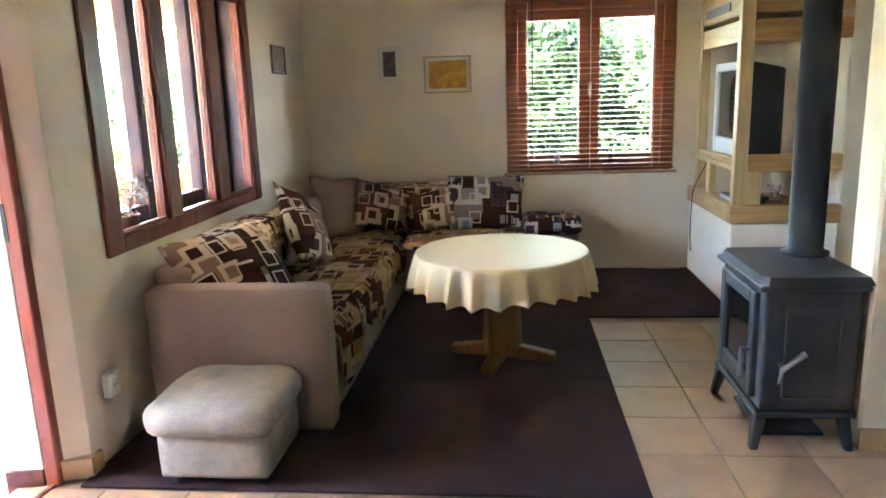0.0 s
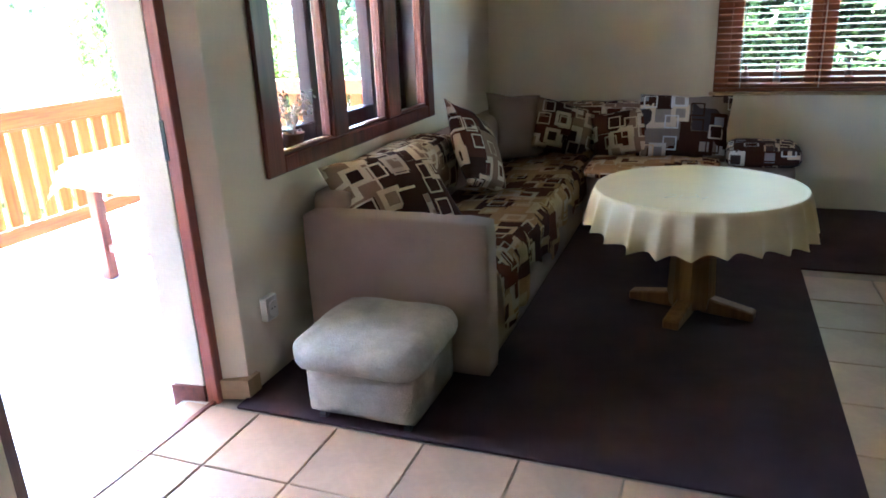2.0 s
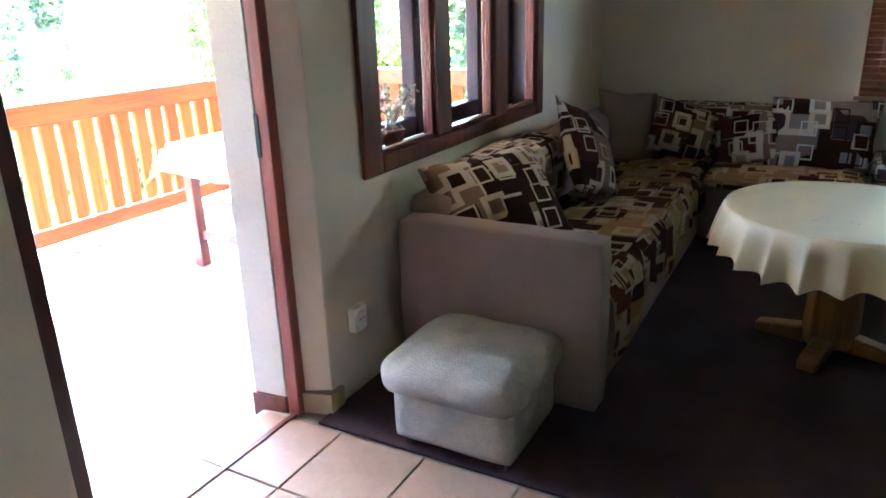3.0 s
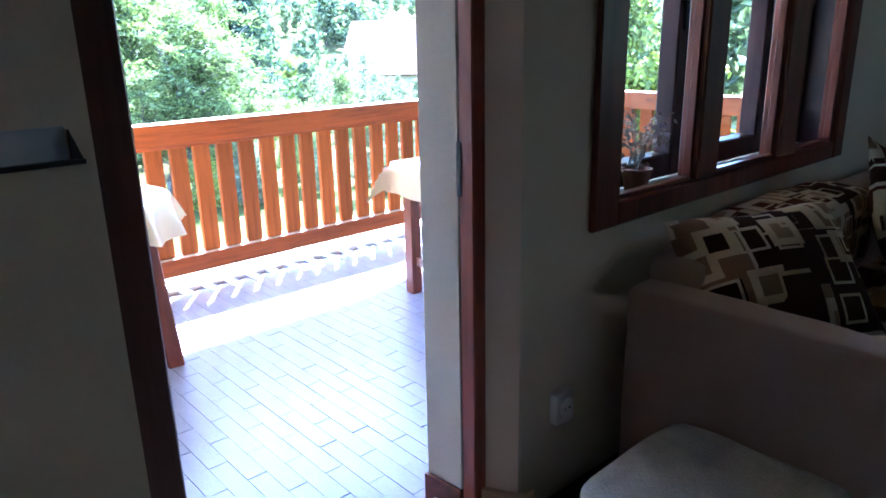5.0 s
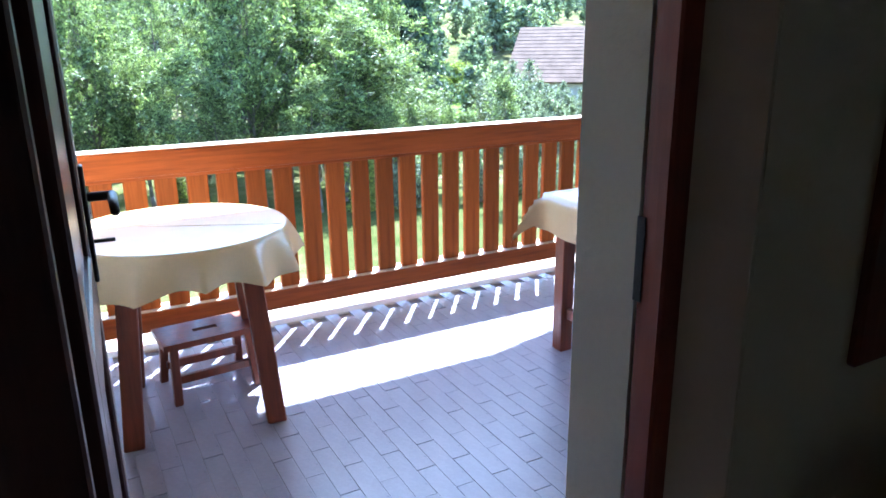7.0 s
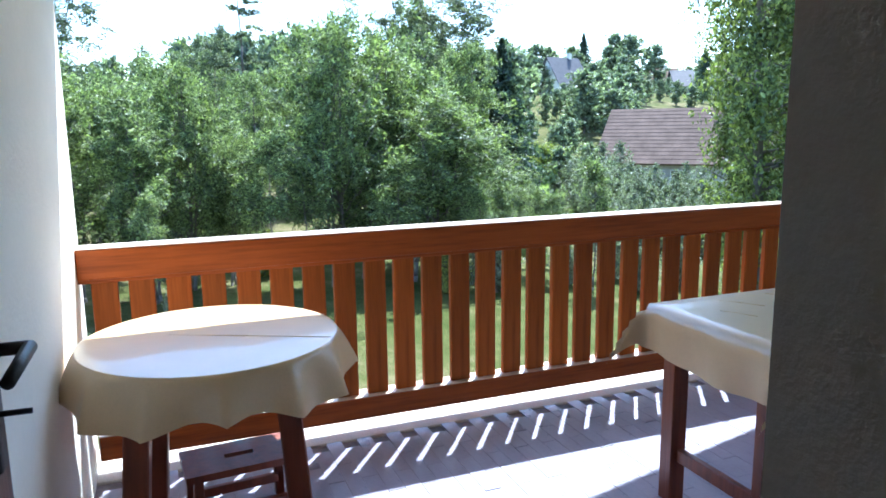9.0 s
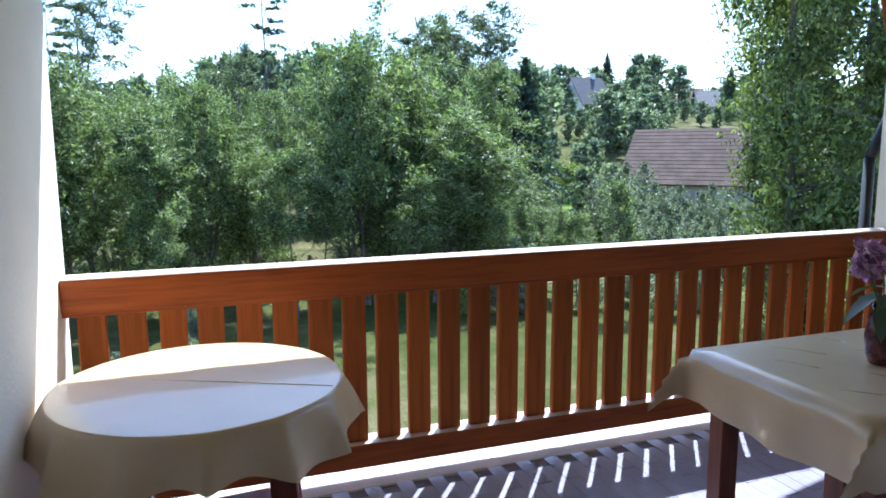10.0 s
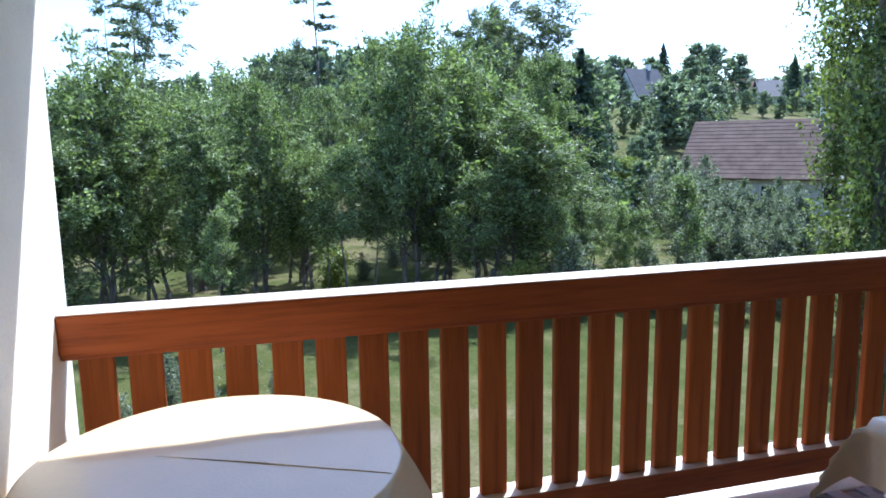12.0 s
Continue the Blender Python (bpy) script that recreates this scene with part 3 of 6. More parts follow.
def pillow(w, h, t, seed):
    """A scatter cushion standing in its own x-z plane, with pinched corners."""
    bm = bmesh.new()
    n = 14
    grid = {}
    for s in (-1, 1):
        for i in range(n + 1):
            for j in range(n + 1):
                u, v = 2 * i / n - 1, 2 * j / n - 1
                edge = i in (0, n) or j in (0, n)
                if edge and s == 1:
                    grid[s, i, j] = grid[-1, i, j]
                    continue
                bulge = ((1 - u ** 2) * (1 - v ** 2)) ** 0.55
                pinch = 1 - 0.07 * (1 - abs(u)) * abs(v) ** 4
                pinch2 = 1 - 0.07 * (1 - abs(v)) * abs(u) ** 4
                p = Vector((u * w / 2 * pinch2, s * t / 2 * bulge, v * h / 2 * pinch))
                p += noise.noise_vector(p * 6 + Vector((seed, 0, 0))) * 0.012
                grid[s, i, j] = bm.verts.new(p)
    for s in (-1, 1):
        for i in range(n):
            for j in range(n):
                q = [grid[s, i, j], grid[s, i + 1, j], grid[s, i + 1, j + 1], grid[s, i, j + 1]]
                bm.faces.new(q if s == -1 else q[::-1])
    uv = bm.loops.layers.uv.new("print")
    for f in bm.faces:
        for l in f.loops:
            l[uv].uv = (l.vert.co.x + seed * 1.37, l.vert.co.z + seed * 0.61)
    return bm


def cushion(label, material, w, h, t, m, seed, name="scatter_cushion"):
    bm = pillow(w, h, t, seed)
    bmesh.ops.transform(bm, matrix=m, verts=bm.verts)
    ob = part(name, bm, material, None, "", True)
    return tagged(ob, label, "cushion", "cushions on the corner sofa")


def corner_sofa():
    s = thing("corner_sofa", "taupe upholstered corner sofa along the window wall", "sofa", (-1.1, 3.8, 0.0))
    part("arm", soft_box(-1.46, -0.722, 2.55, 2.675, 0.008, 0.598, 0.018, 0.004, 1), M_sofa, s, "taupe fabric arm", True)
    part("seat_base", soft_box(-1.46, -0.745, 2.68, 5.2, 0.008, 0.34, 0.025, 0.004, 2), M_sofa, s, "", True)
    part("seat_base", soft_box(-0.74, 0.02, 4.52, 5.2, 0.025, 0.34, 0.025, 0.004, 3), M_sofa, s, "", True)
    part("backrest", soft_box(-1.5, -1.30, 2.68, 5.2, 0.3, 0.67, 0.06, 0.01, 4), M_sofa, s, "taupe fabric backrest", True)
    part("backrest", soft_box(-1.28, 0.04, 5.06, 5.24, 0.3, 0.66, 0.06, 0.01, 5), M_sofa, s, "taupe fabric backrest", True)
    for x, y in ((-1.4, 2.62), (-0.78, 2.62), (-0.78, 4.4), (-1.4, 5.1), (-0.05, 5.1), (-0.05, 4.6)):
        bm = bmesh.new()
        rod(bm, (x, y, 0.006), (x, y, 0.04), 0.02, 0.025)
        part("foot", bm, M_black, s)
    # throws lie on the sofa
    bm = bmesh.new()
    nx, ny = 26, 60
    rows = []
    for j in range(ny + 1):
        y = 2.69 + (5.15 - 2.69) * j / ny
        row = []
        for i in range(nx + 1):
            u = i / nx
            drop = 0.235 + 0.05 * math.sin(y * 9.1) + 0.03 * math.sin(y * 23) - 0.1 * min(1, max(0, (y - 3.0) / 1.4))
            if y > 4.5:
                drop = 0.0
            flat = 0.56
            d = u * (flat + drop)
            if d < flat:
                p = Vector((-1.31 + d, y, 0.392 - 0.012 * math.cos(d * 6)))
            else:
                e = d - flat
                p = Vector((-0.742 + 0.028 * math.sin(min(1, e / 0.04) * math.pi / 2) + 0.012 * math.sin(y * 31) * min(1, e * 8), y, 0.382 - e))
            p += noise.noise_vector(Vector((p.x * 7, p.y * 7, p.z * 7))) * 0.012
            row.append(bm.verts.new(p))
        rows.append(row)
    for a, b in zip(rows, rows[1:]):
        for i in range(nx):
            bm.faces.new((a[i], a[i + 1], b[i + 1], b[i]))
    bmesh.ops.solidify(bm, geom=bm.faces[:], thickness=0.008)
    lay_print(bm)
    tagged(part("sofa_throw", bm, M_throw, None, "", True), "brown and beige squares-patterned throw hanging over the sofa seat", "throw", "throws on the corner sofa")
    bm = soft_box(-0.72, 0.03, 4.44, 5.1, 0.335, 0.395, 0.025, 0.008, 9, cuts=10, crumple=0.008)
    tagged(part("sofa_throw", bm, M_throw, None, "", True), "brown squares-patterned throw on the short sofa seat", "throw", "throws on the corner sofa")
    bm = soft_box(-1.53, -1.27, 3.05, 3.85, 0.42, 0.70, 0.05, 0.012, 12, cuts=10, crumple=0.012)
    tagged(part("backrest_cover", bm, M_squares, None, "", True), "squares-patterned cover over the sofa backrest under the window", "cover")
    bm = soft_box(-1.1, 0.02, 5.02, 5.27, 0.42, 0.69, 0.05, 0.01, 15, cuts=10, crumple=0.01)
    tagged(part("backrest_cover", bm, M_squares, None, "", True), "squares-patterned cover over the sofa backrest on the back wall", "cover")


corner_sofa()
cushion("brown squares-patterned cushion slumped on the sofa arm", M_squares, 0.52, 0.42, 0.19, pose(-1.22, 2.90, 0.595, -42, -3, 60), 8)
cushion("brown squares-patterned cushion leaning on the backrest", M_squares, 0.47, 0.46, 0.16, pose(-1.17, 3.84, 0.612, -26, 20, 80), 2)
cushion("plain brown cushion in the sofa corner", M_cushion, 0.43, 0.44, 0.17, pose(-1.22, 4.82, 0.57, -14, 6, 50), 3)
cushion("brown squares-patterned cushion on the short sofa side", M_squares, 0.40, 0.34, 0.14, pose(-0.93, 4.93, 0.555, -20, 14, 18), 4)
cushion("small brown squares-patterned cushion on the short sofa side", M_squares, 0.38, 0.30, 0.13, pose(-0.56, 4.92, 0.53, -22, -10, -4), 5)
cushion("large grey squares-patterned cushion at the sofa end", M_squares2, 0.54, 0.40, 0.17, pose(-0.19, 4.93, 0.57, -16, 2, 4), 6)


def pouf():
    s = thing("pouf", "squares-patterned cube pouf beside the sofa end", "pouf", (0.27, 4.95, 0.006))
    part("body", soft_box(0.09, 0.45, 4.78, 5.12, 0.006, 0.36, 0.02, 0.004, 20), M_sofa, s, "", True)
    part("cushion_top", soft_box(0.07, 0.47, 4.76, 5.14, 0.36, 0.475, 0.045, 0.012, 21), M_squares2, s, "grey squares-patterned padded lid", True)


pouf()


def ottoman():
    s = thing("ottoman", "beige velour footstool with a padded lid on castors", "footstool", (-1.04, 2.32, 0.006))
    part("body", soft_box(-1.232, -0.842, 2.128, 2.50, 0.036, 0.205, 0.014, 0.005, 31, crumple=0.003), M_ottoman, s, "", True)
    part("padded_lid", soft_box(-1.268, -0.818, 2.088, 2.52, 0.196, 0.316, 0.056, 0.014, 33, cuts=11, crumple=0.005), M_ottoman, s, "thick padded velour lid", True)
    for x, y in ((-1.19, 2.155), (-0.88, 2.155), (-1.19, 2.48), (-0.88, 2.48)):
        bm = bmesh.new()
        rod(bm, (x - 0.011, y, 0.022), (x + 0.011, y, 0.022), 0.016, n=16)
        rod(bm, (x, y, 0.02), (x, y, 0.045), 0.007, n=8)
        part("castor", bm, M_black, s, "black castor")


ottoman()


def folds_cloth(cx, cy, r, ztop, drop, n_fold, seed, flare=0.05, uneven=0.02):
    """A round tablecloth: flat on top, falling in folds."""
    rng = random.Random(seed)
    n = n_fold * 14
    ph = [rng.uniform(-0.5, 0.5) for _ in range(n_fold)]
    am = [rng.uniform(0.5, 1.15) for _ in range(n_fold)]
    bm = bmesh.new()
    mid = bm.verts.new((cx, cy, ztop))
    rings = []
    prof = [(0.4, 0.0), (0.8, 0.0), (0.985, 0.0), (1.0, 0.004)] + [(1.0, 0.004 + k / 9) for k in range(1, 10)]
    for k, (f, d) in enumerate(prof):
        ring = []
        for i in range(n):
            a = 2 * math.pi * i / n
            q = i / 14
            c = int(q) % n_fold
            wob = (1 - 2 * abs(math.sin(math.pi * (q + ph[c] * 0.25 * math.sin(math.pi * (q % 1))))) ** 1.1) * (0.6 * am[c] + 0.4 * am[(c + 1) % n_fold])
            dd = min(1.0, d)
            rr = r * f + (dd ** 0.8) * (flare + 0.026 * wob) if k > 3 else r * f
            z = ztop - dd * (drop + uneven * math.sin(a * 4 + seed) + 0.008 * wob)
            if k <= 2:
                z += 0.0015 * math.sin(9 * f * math.cos(a + seed)) * (1 if k < 2 else 0)
            ring.append(bm.verts.new((cx + rr * math.cos(a), cy + rr * math.sin(a), z)))
        rings.append(ring)
    for i in range(n):
        bm.faces.new((mid, rings[0][i], rings[0][(i + 1) % n]))
    for a, b in zip(rings, rings[1:]):
        for i in range(n):
            bm.faces.new((a[i], b[i], b[(i + 1) % n], a[(i + 1) % n]))
    return bm


def dining_table():
    cx, cy = -0.06, 3.42
    s = thing("pedestal_table", "round golden wooden pedestal table on the carpet", "table", (cx, cy, 0.006))
    bm = bmesh.new()
    lathe(bm, [(0.4, 0.52), (0.415, 0.528), (0.415, 0.548), (0.405, 0.552)], (cx, cy, 0), 48)
    part("tabletop", bm, M_beech, s)
    bm = bmesh.new()
    lathe(bm, [(0.095, 0.03), (0.1, 0.08), (0.092, 0.3), (0.1, 0.5), (0.17, 0.505), (0.17, 0.52)], (cx, cy, 0), 8)
    part("column", bm, M_beech, s, "octagonal wooden column")
    for k in range(4):
        a = radians(75 + 90 * k)
        bm = bmesh.new()
        box(bm, 0.05, 0.27, -0.034, 0.034, 0.0, 0.075, bevel=0.008)
        for v in bm.verts:
            if v.co.x > 0.15:
                v.co.z = v.co.z * (1 - 0.5 * (v.co.x - 0.15) / 0.12)
        bmesh.ops.transform(bm, matrix=Matrix.Translation((cx, cy, 0.006)) @ Matrix.Rotation(a, 4, "Z"), verts=bm.verts)
        part("foot", bm, M_beech, s)
    bm = folds_cloth(cx, cy, 0.424, 0.56, 0.168, 24, 3, 0.036, 0.012)
    tagged(part("tablecloth", bm, M_cloth, None, "", True), "cream satin tablecloth draped over the round table", "tablecloth")
    cloth = bpy.data.objects["tablecloth"]
    for k, (dx, dy, turn, ln) in enumerate(((-0.1, -0.21, 30, 0.05), (-0.06, -0.19, 75, 0.045), (-0.02, -0.2, 20, 0.055), (0.0, -0.17, 110, 0.04), (-0.05, -0.24, 5, 0.05), (0.03, -0.2, 60, 0.04), (-0.09, -0.17, 140, 0.035))):
        u = Vector((math.cos(radians(turn)), math.sin(radians(turn)), 0)) * ln / 2
        c = Vector((cx + dx, cy + dy, 0.5602))
        em = bmesh.new()
        rod(em, c - u, c + u, 0.0026, 0.002, 6)
        part("embroidery", em, M_mount, cloth, "short raised pale mark", True)


dining_table()

# ---------------------------------------------------------------- stove and shelf unit


def stove():
    x0, x1, y0, y1 = 0.87, 1.21, 2.482, 2.985
    s = thing("wood_stove", "black cast-iron wood stove on splayed legs", "stove", (1.05, 2.75, 0.0))
    bm = bmesh.new()
    box(bm, x0 + 0.012, x1, y0, y1, 0.15, 0.60, bevel=0.012, seg=2)
    body = part("body", bm, M_iron, s)
    bm = bmesh.new()
    box(bm, x0 - 0.012, x1 + 0.02, y0 - 0.02, y1 + 0.02, 0.60, 0.622, bevel=0.006)
    pts = [(-0.03, 0.05), (-0.03, 0.95), (0.04, 1.04), (1.08, 1.04), (1.08, -0.04), (0.04, -0.04)]
    w, d = x1 - x0, y1 - y0
    lo = [bm.verts.new((x0 + px * w, y0 + py * d, 0.622)) for px, py in pts]
    hi = [bm.verts.new((x0 + (0.03 + px * 0.94) * w, y0 + (0.03 + py * 0.94) * d, 0.65)) for px, py in pts]
    for i in range(6):
        bm.faces.new((lo[i], hi[i], hi[(i + 1) % 6], lo[(i + 1) % 6]))
    bm.faces.new(hi)
    bm.faces.new(lo[::-1])
    bmesh.ops.recalc_face_normals(bm, faces=bm.faces)
    part("top_plate", bm, M_iron, s, "bevelled cast top plate")
    bm = bmesh.new()
    box(bm, x0 - 0.004, x1 + 0.01, y0 - 0.01, y1 + 0.01, 0.125, 0.152, bevel=0.006)
    part("base_plate", bm, M_iron, s)
    for x, sx in ((x0 + 0.02, -1), (x1 - 0.03, 1)):
        for y, sy in ((y0 + 0.02, -1), (y1 - 0.02, 1)):
            bm = bmesh.new()
            box(bm, x - 0.022, x + 0.022, y - 0.022, y + 0.022, 0.0, 0.126, bevel=0.005)
            for v in bm.verts:
                k = 1 - v.co.z / 0.126
                v.co.x = x + (v.co.x - x) * (1 - 0.35 * k) + sx * 0.022 * k
                v.co.y = y + (v.co.y - y) * (1 - 0.35 * k) + sy * 0.022 * k
            part("leg", bm, M_iron, s)
    # door with glass on the side that faces the sofa
    bm = bmesh.new()
    X = x0 + 0.012
    for a, b, c, d2 in ((y0 + 0.05, y0 + 0.10, 0.18, 0.58), (y1 - 0.10, y1 - 0.05, 0.18, 0.58), (y0 + 0.10, y1 - 0.10, 0.18, 0.25), (y0 + 0.10, y1 - 0.10, 0.53, 0.58)):
        box(bm, X - 0.022, X + 0.002, a, b, c, d2, bevel=0.004)
    door = part("door", bm, M_iron, s, "framed cast door")
    part("glass", bx(X - 0.008, X - 0.003, y0 + 0.10, y1 - 0.10, 0.25, 0.53), M_screen, door, "sooty dark glass")
    bm = bmesh.new()
    rod(bm, (X - 0.02, y0 + 0.075, 0.36), (X - 0.05, y0 + 0.07, 0.36), 0.008)
    rod(bm, (X - 0.05, y0 + 0.07, 0.37), (X - 0.055, y0 + 0.06, 0.26), 0.009, 0.011)
    part("door_handle", bm, M_steel, door, "steel spiral door handle")
    # the end panel with its loading door
    bm = bmesh.new()
    for a, b, c, d2 in ((x0 + 0.085, x0 + 0.093, 0.2, 0.53), (x1 - 0.07, x1 - 0.062, 0.2, 0.53), (x0 + 0.093, x1 - 0.07, 0.522, 0.53), (x0 + 0.093, x1 - 0.07, 0.2, 0.208)):
        box(bm, a, b, y0 - 0.007, y0 + 0.002, c, d2, bevel=0.002)
    part("side_door", bx(x0 + 0.093, x1 - 0.07, y0 - 0.004, y0 + 0.004, 0.208, 0.522), M_iron, s)
    part("side_moulding", bm, M_iron, s)
    bm = bmesh.new()
    rod(bm, (x0 + 0.075, y0, 0.33), (x0 + 0.075, y0 - 0.035, 0.33), 0.009)
    rod(bm, (x0 + 0.065, y0 - 0.037, 0.315), (x0 + 0.145, y0 - 0.04, 0.385), 0.009, 0.012)
    rod(bm, (x0 + 0.07, y0 - 0.037, 0.325), (x0 + 0.06, y0 - 0.037, 0.27), 0.006, 0.004)
    part("lever", bm, M_steel, s, "steel lever handle with a key hook")
    part("ash_tray", bx(x0 + 0.06, x1 - 0.05, y0 + 0.06, y1 - 0.06, 0.09, 0.126, bevel=0.004), M_iron, s)
    bm = bmesh.new()
    px, py = 1.155, 2.865
    lathe(bm, [(0.088, 0.65), (0.088, 0.662), (0.066, 0.668), (0.066, CEIL - 0.002)], (px, py, 0), 40)
    part("flue_pipe", bm, M_pipe, s, "matt black flue pipe", True)


stove()
solid("ash_tray", (0.93, 1.16, 2.58, 2.92, 0.002, 0.02), M_iron, 0.004, "flat dark metal ash tray on the tiles under the stove", "tray", kind="")


def shelf_unit():
    X, Y = 1.292, 4.27
    solid("masonry_base", (X, 1.898, Y, YB - 0.001, 0.0, 0.515), M_white, 0.008, "white plastered masonry base of the shelf unit", "bench")
    s = thing("shelf_unit", "built-in pale pine timber television shelf on a masonry base", "shelf", (X, Y, 0.515))
    part("side_beam", bx(X - 0.018, X + 0.04, Y + 0.04, YB - 0.002, 0.517, 0.625, bevel=0.005), M_pine_h, s)
    part("front_beam", bx(X - 0.018, 1.9, Y - 0.022, Y + 0.04, 0.517, 0.625, bevel=0.005), M_pine_x, s, "honey-coloured pine beam")
    part("board", bx(X + 0.04, 1.895, Y + 0.042, YB - 0.002, 0.52, 0.56), M_pine_h, s)
    part("post", bx(X, X + 0.075, Y - 0.006, Y + 0.06, 0.625, CEIL - 0.002, bevel=0.004), M_pine, s)
    part("post", bx(X, X + 0.06, 5.1, 5.16, 0.625, CEIL - 0.002, bevel=0.004), M_pine, s)
    part("post", bx(X + 0.005, X + 0.05, 4.80, 4.88, 0.56, 0.85, bevel=0.004), M_pine, s)
    part("post", bx(1.365, 1.45, Y, Y + 0.05, 0.625, 0.83, bevel=0.004), M_pine, s)
    part("shelf_board", bx(X + 0.002, 1.895, Y + 0.002, YB - 0.002, 0.83, 0.855), M_pine_h, s)
    part("rail", bx(X + 0.076, 1.895, Y - 0.002, Y + 0.04, 0.82, 0.92, bevel=0.004), M_pine_x, s, "honey-coloured pine rail")
    part("rail", bx(X + 0.004, X + 0.05, Y + 0.062, 5.098, 0.86, 0.895, bevel=0.004), M_pine_h, s)
    for z0, z1 in ((1.56, 1.68), (1.71, 1.86)):
        part("rail", bx(X + 0.004, X + 0.05, Y + 0.062, 5.098, z0, z1, bevel=0.004), M_pine_h, s)
        part("rail", bx(X + 0.077, 1.895, Y, Y + 0.04, z0, z1, bevel=0.004), M_pine_x, s)
    part("top_board", bx(X + 0.05, 1.895, Y + 0.042, YB - 0.002, 1.6, 1.63), M_pine_h, s)
    part("ventilation_strip", bx(X - 0.004, X + 0.004, 4.5, 5.0, 1.75, 1.8, bevel=0.001), M_sill, s, "narrow grey slotted strip")
    t = thing("television", "old silver-framed tube television with a black back", "television", (1.45, 4.66, 0.895))
    fr = bmesh.new()
    y0, y1, z0, z1 = 4.40, 4.94, 0.897, 1.46
    for a, b, c, d in ((y0, y0 + 0.05, z0, z1), (y1 - 0.05, y1, z0, z1), (y0 + 0.05, y1 - 0.05, z0, z0 + 0.10), (y0 + 0.05, y1 - 0.05, z1 - 0.05, z1)):
        box(fr, 1.345, 1.40, a, b, c, d, bevel=0.006)
    part("bezel", fr, M_silver, t, "silver plastic front frame")
    part("screen", soft_box(1.356, 1.39, y0 + 0.045, y1 - 0.045, z0 + 0.095, z1 - 0.045, 0.012, 0.004, 0, crumple=0), M_screen, t, "dark glass tube screen", True)
    bk = bmesh.new()
    box(bk, 1.40, 1.6, y0 + 0.005, y1 - 0.005, z0 + 0.002, z1 - 0.005, bevel=0.02, seg=3)
    for v in bk.verts:
        k = max(0, (v.co.x - 1.48) / 0.12)
        v.co.z = z0 + (v.co.z - z0) * (1 - 0.08 * k)
    part("housing", bk, M_black, t, "black plastic housing")
    v = thing("video_player", "dark video player on the lower shelf board", "player", (1.45, 4.6, 0.562))
    part("case", bx(1.36, 1.58, 4.5, 4.76, 0.562, 0.64, bevel=0.005), M_black, v)
    part("front_panel", bx(1.354, 1.36, 4.505, 4.755, 0.567, 0.635, bevel=0.002), M_silver, v)
    cb = bpy.data.curves.new("power_cable", "CURVE")
    cb.dimensions, cb.bevel_depth = "3D", 0.0035
    sp = cb.splines.new("NURBS")
    pts = [(1.33, 4.92, 0.86), (1.28, 5.02, 0.70), (1.262, 5.1, 0.62), (1.268, 5.12, 0.45), (1.272, 5.16, 0.25), (1.28, 5.14, 0.16)]
    sp.points.add(len(pts) - 1)
    for p, q in zip(sp.points, pts):
        p.co = (*q, 1)
    sp.use_endpoint_u = True
    ob = new("power_cable", cb)
    cb.materials.append(M_black)
    tagged(ob, "thin black power cable hanging down from the shelf unit", "cable")
    cb = bpy.data.curves.new("floor_cable", "CURVE")
    cb.dimensions, cb.bevel_depth = "3D", 0.003
    sp = cb.splines.new("NURBS")
    pts = [(1.285, 5.2, 0.05), (1.25, 5.2, 0.012), (1.12, 5.22, 0.011), (0.98, 5.26, 0.011)]
    sp.points.add(len(pts) - 1)
    for p, q in zip(sp.points, pts):
        p.co = (*q, 1)
    sp.use_endpoint_u = True
    ob = new("floor_cable", cb)
    cb.materials.append(M_ivory)
    tagged(ob, "white cable lying along the back wall", "cable")


shelf_unit()


def shelf_flowers(x, y, z):
    s = thing("flower_pot", "small pot of lilac dried flowers on the lower shelf board", "flowers", (x, y, z))
    bm = bmesh.new()
    lathe(bm, [(0.03, 0), (0.042, 0.06), (0.046, 0.06), (0.046, 0.07), (0.036, 0.07)], (x, y, z), 20)
    part("pot", bm, M_soil, s)
    rng = random.Random(17)
    for k in range(8):
        a, r = k * 2.4, rng.uniform(0.02, 0.06)
        tip = Vector((x + r * math.cos(a), y + r * math.sin(a), z + rng.uniform(0.12, 0.17)))
        bm = bmesh.new()
        rod(bm, (x, y, z + 0.06), tip, 0.002, 0.0015, 5)
        part("stem", bm, M_leaf_g, s)
        bm = bmesh.new()
        for _ in range(14):
            d = Vector((rng.gauss(0, 1), rng.gauss(0, 1), rng.gauss(0, 1))).normalized()
            c, u = tip + d * 0.01, d.orthogonal().normalized() * 0.006
            bm.faces.new([bm.verts.new(c - u), bm.verts.new(c + d * 0.009), bm.verts.new(c + u), bm.verts.new(c - d * 0.004)])
        part("blossom", bm, M_petal, s, "lilac flower head")


shelf_flowers(1.56, 4.36, 0.561)


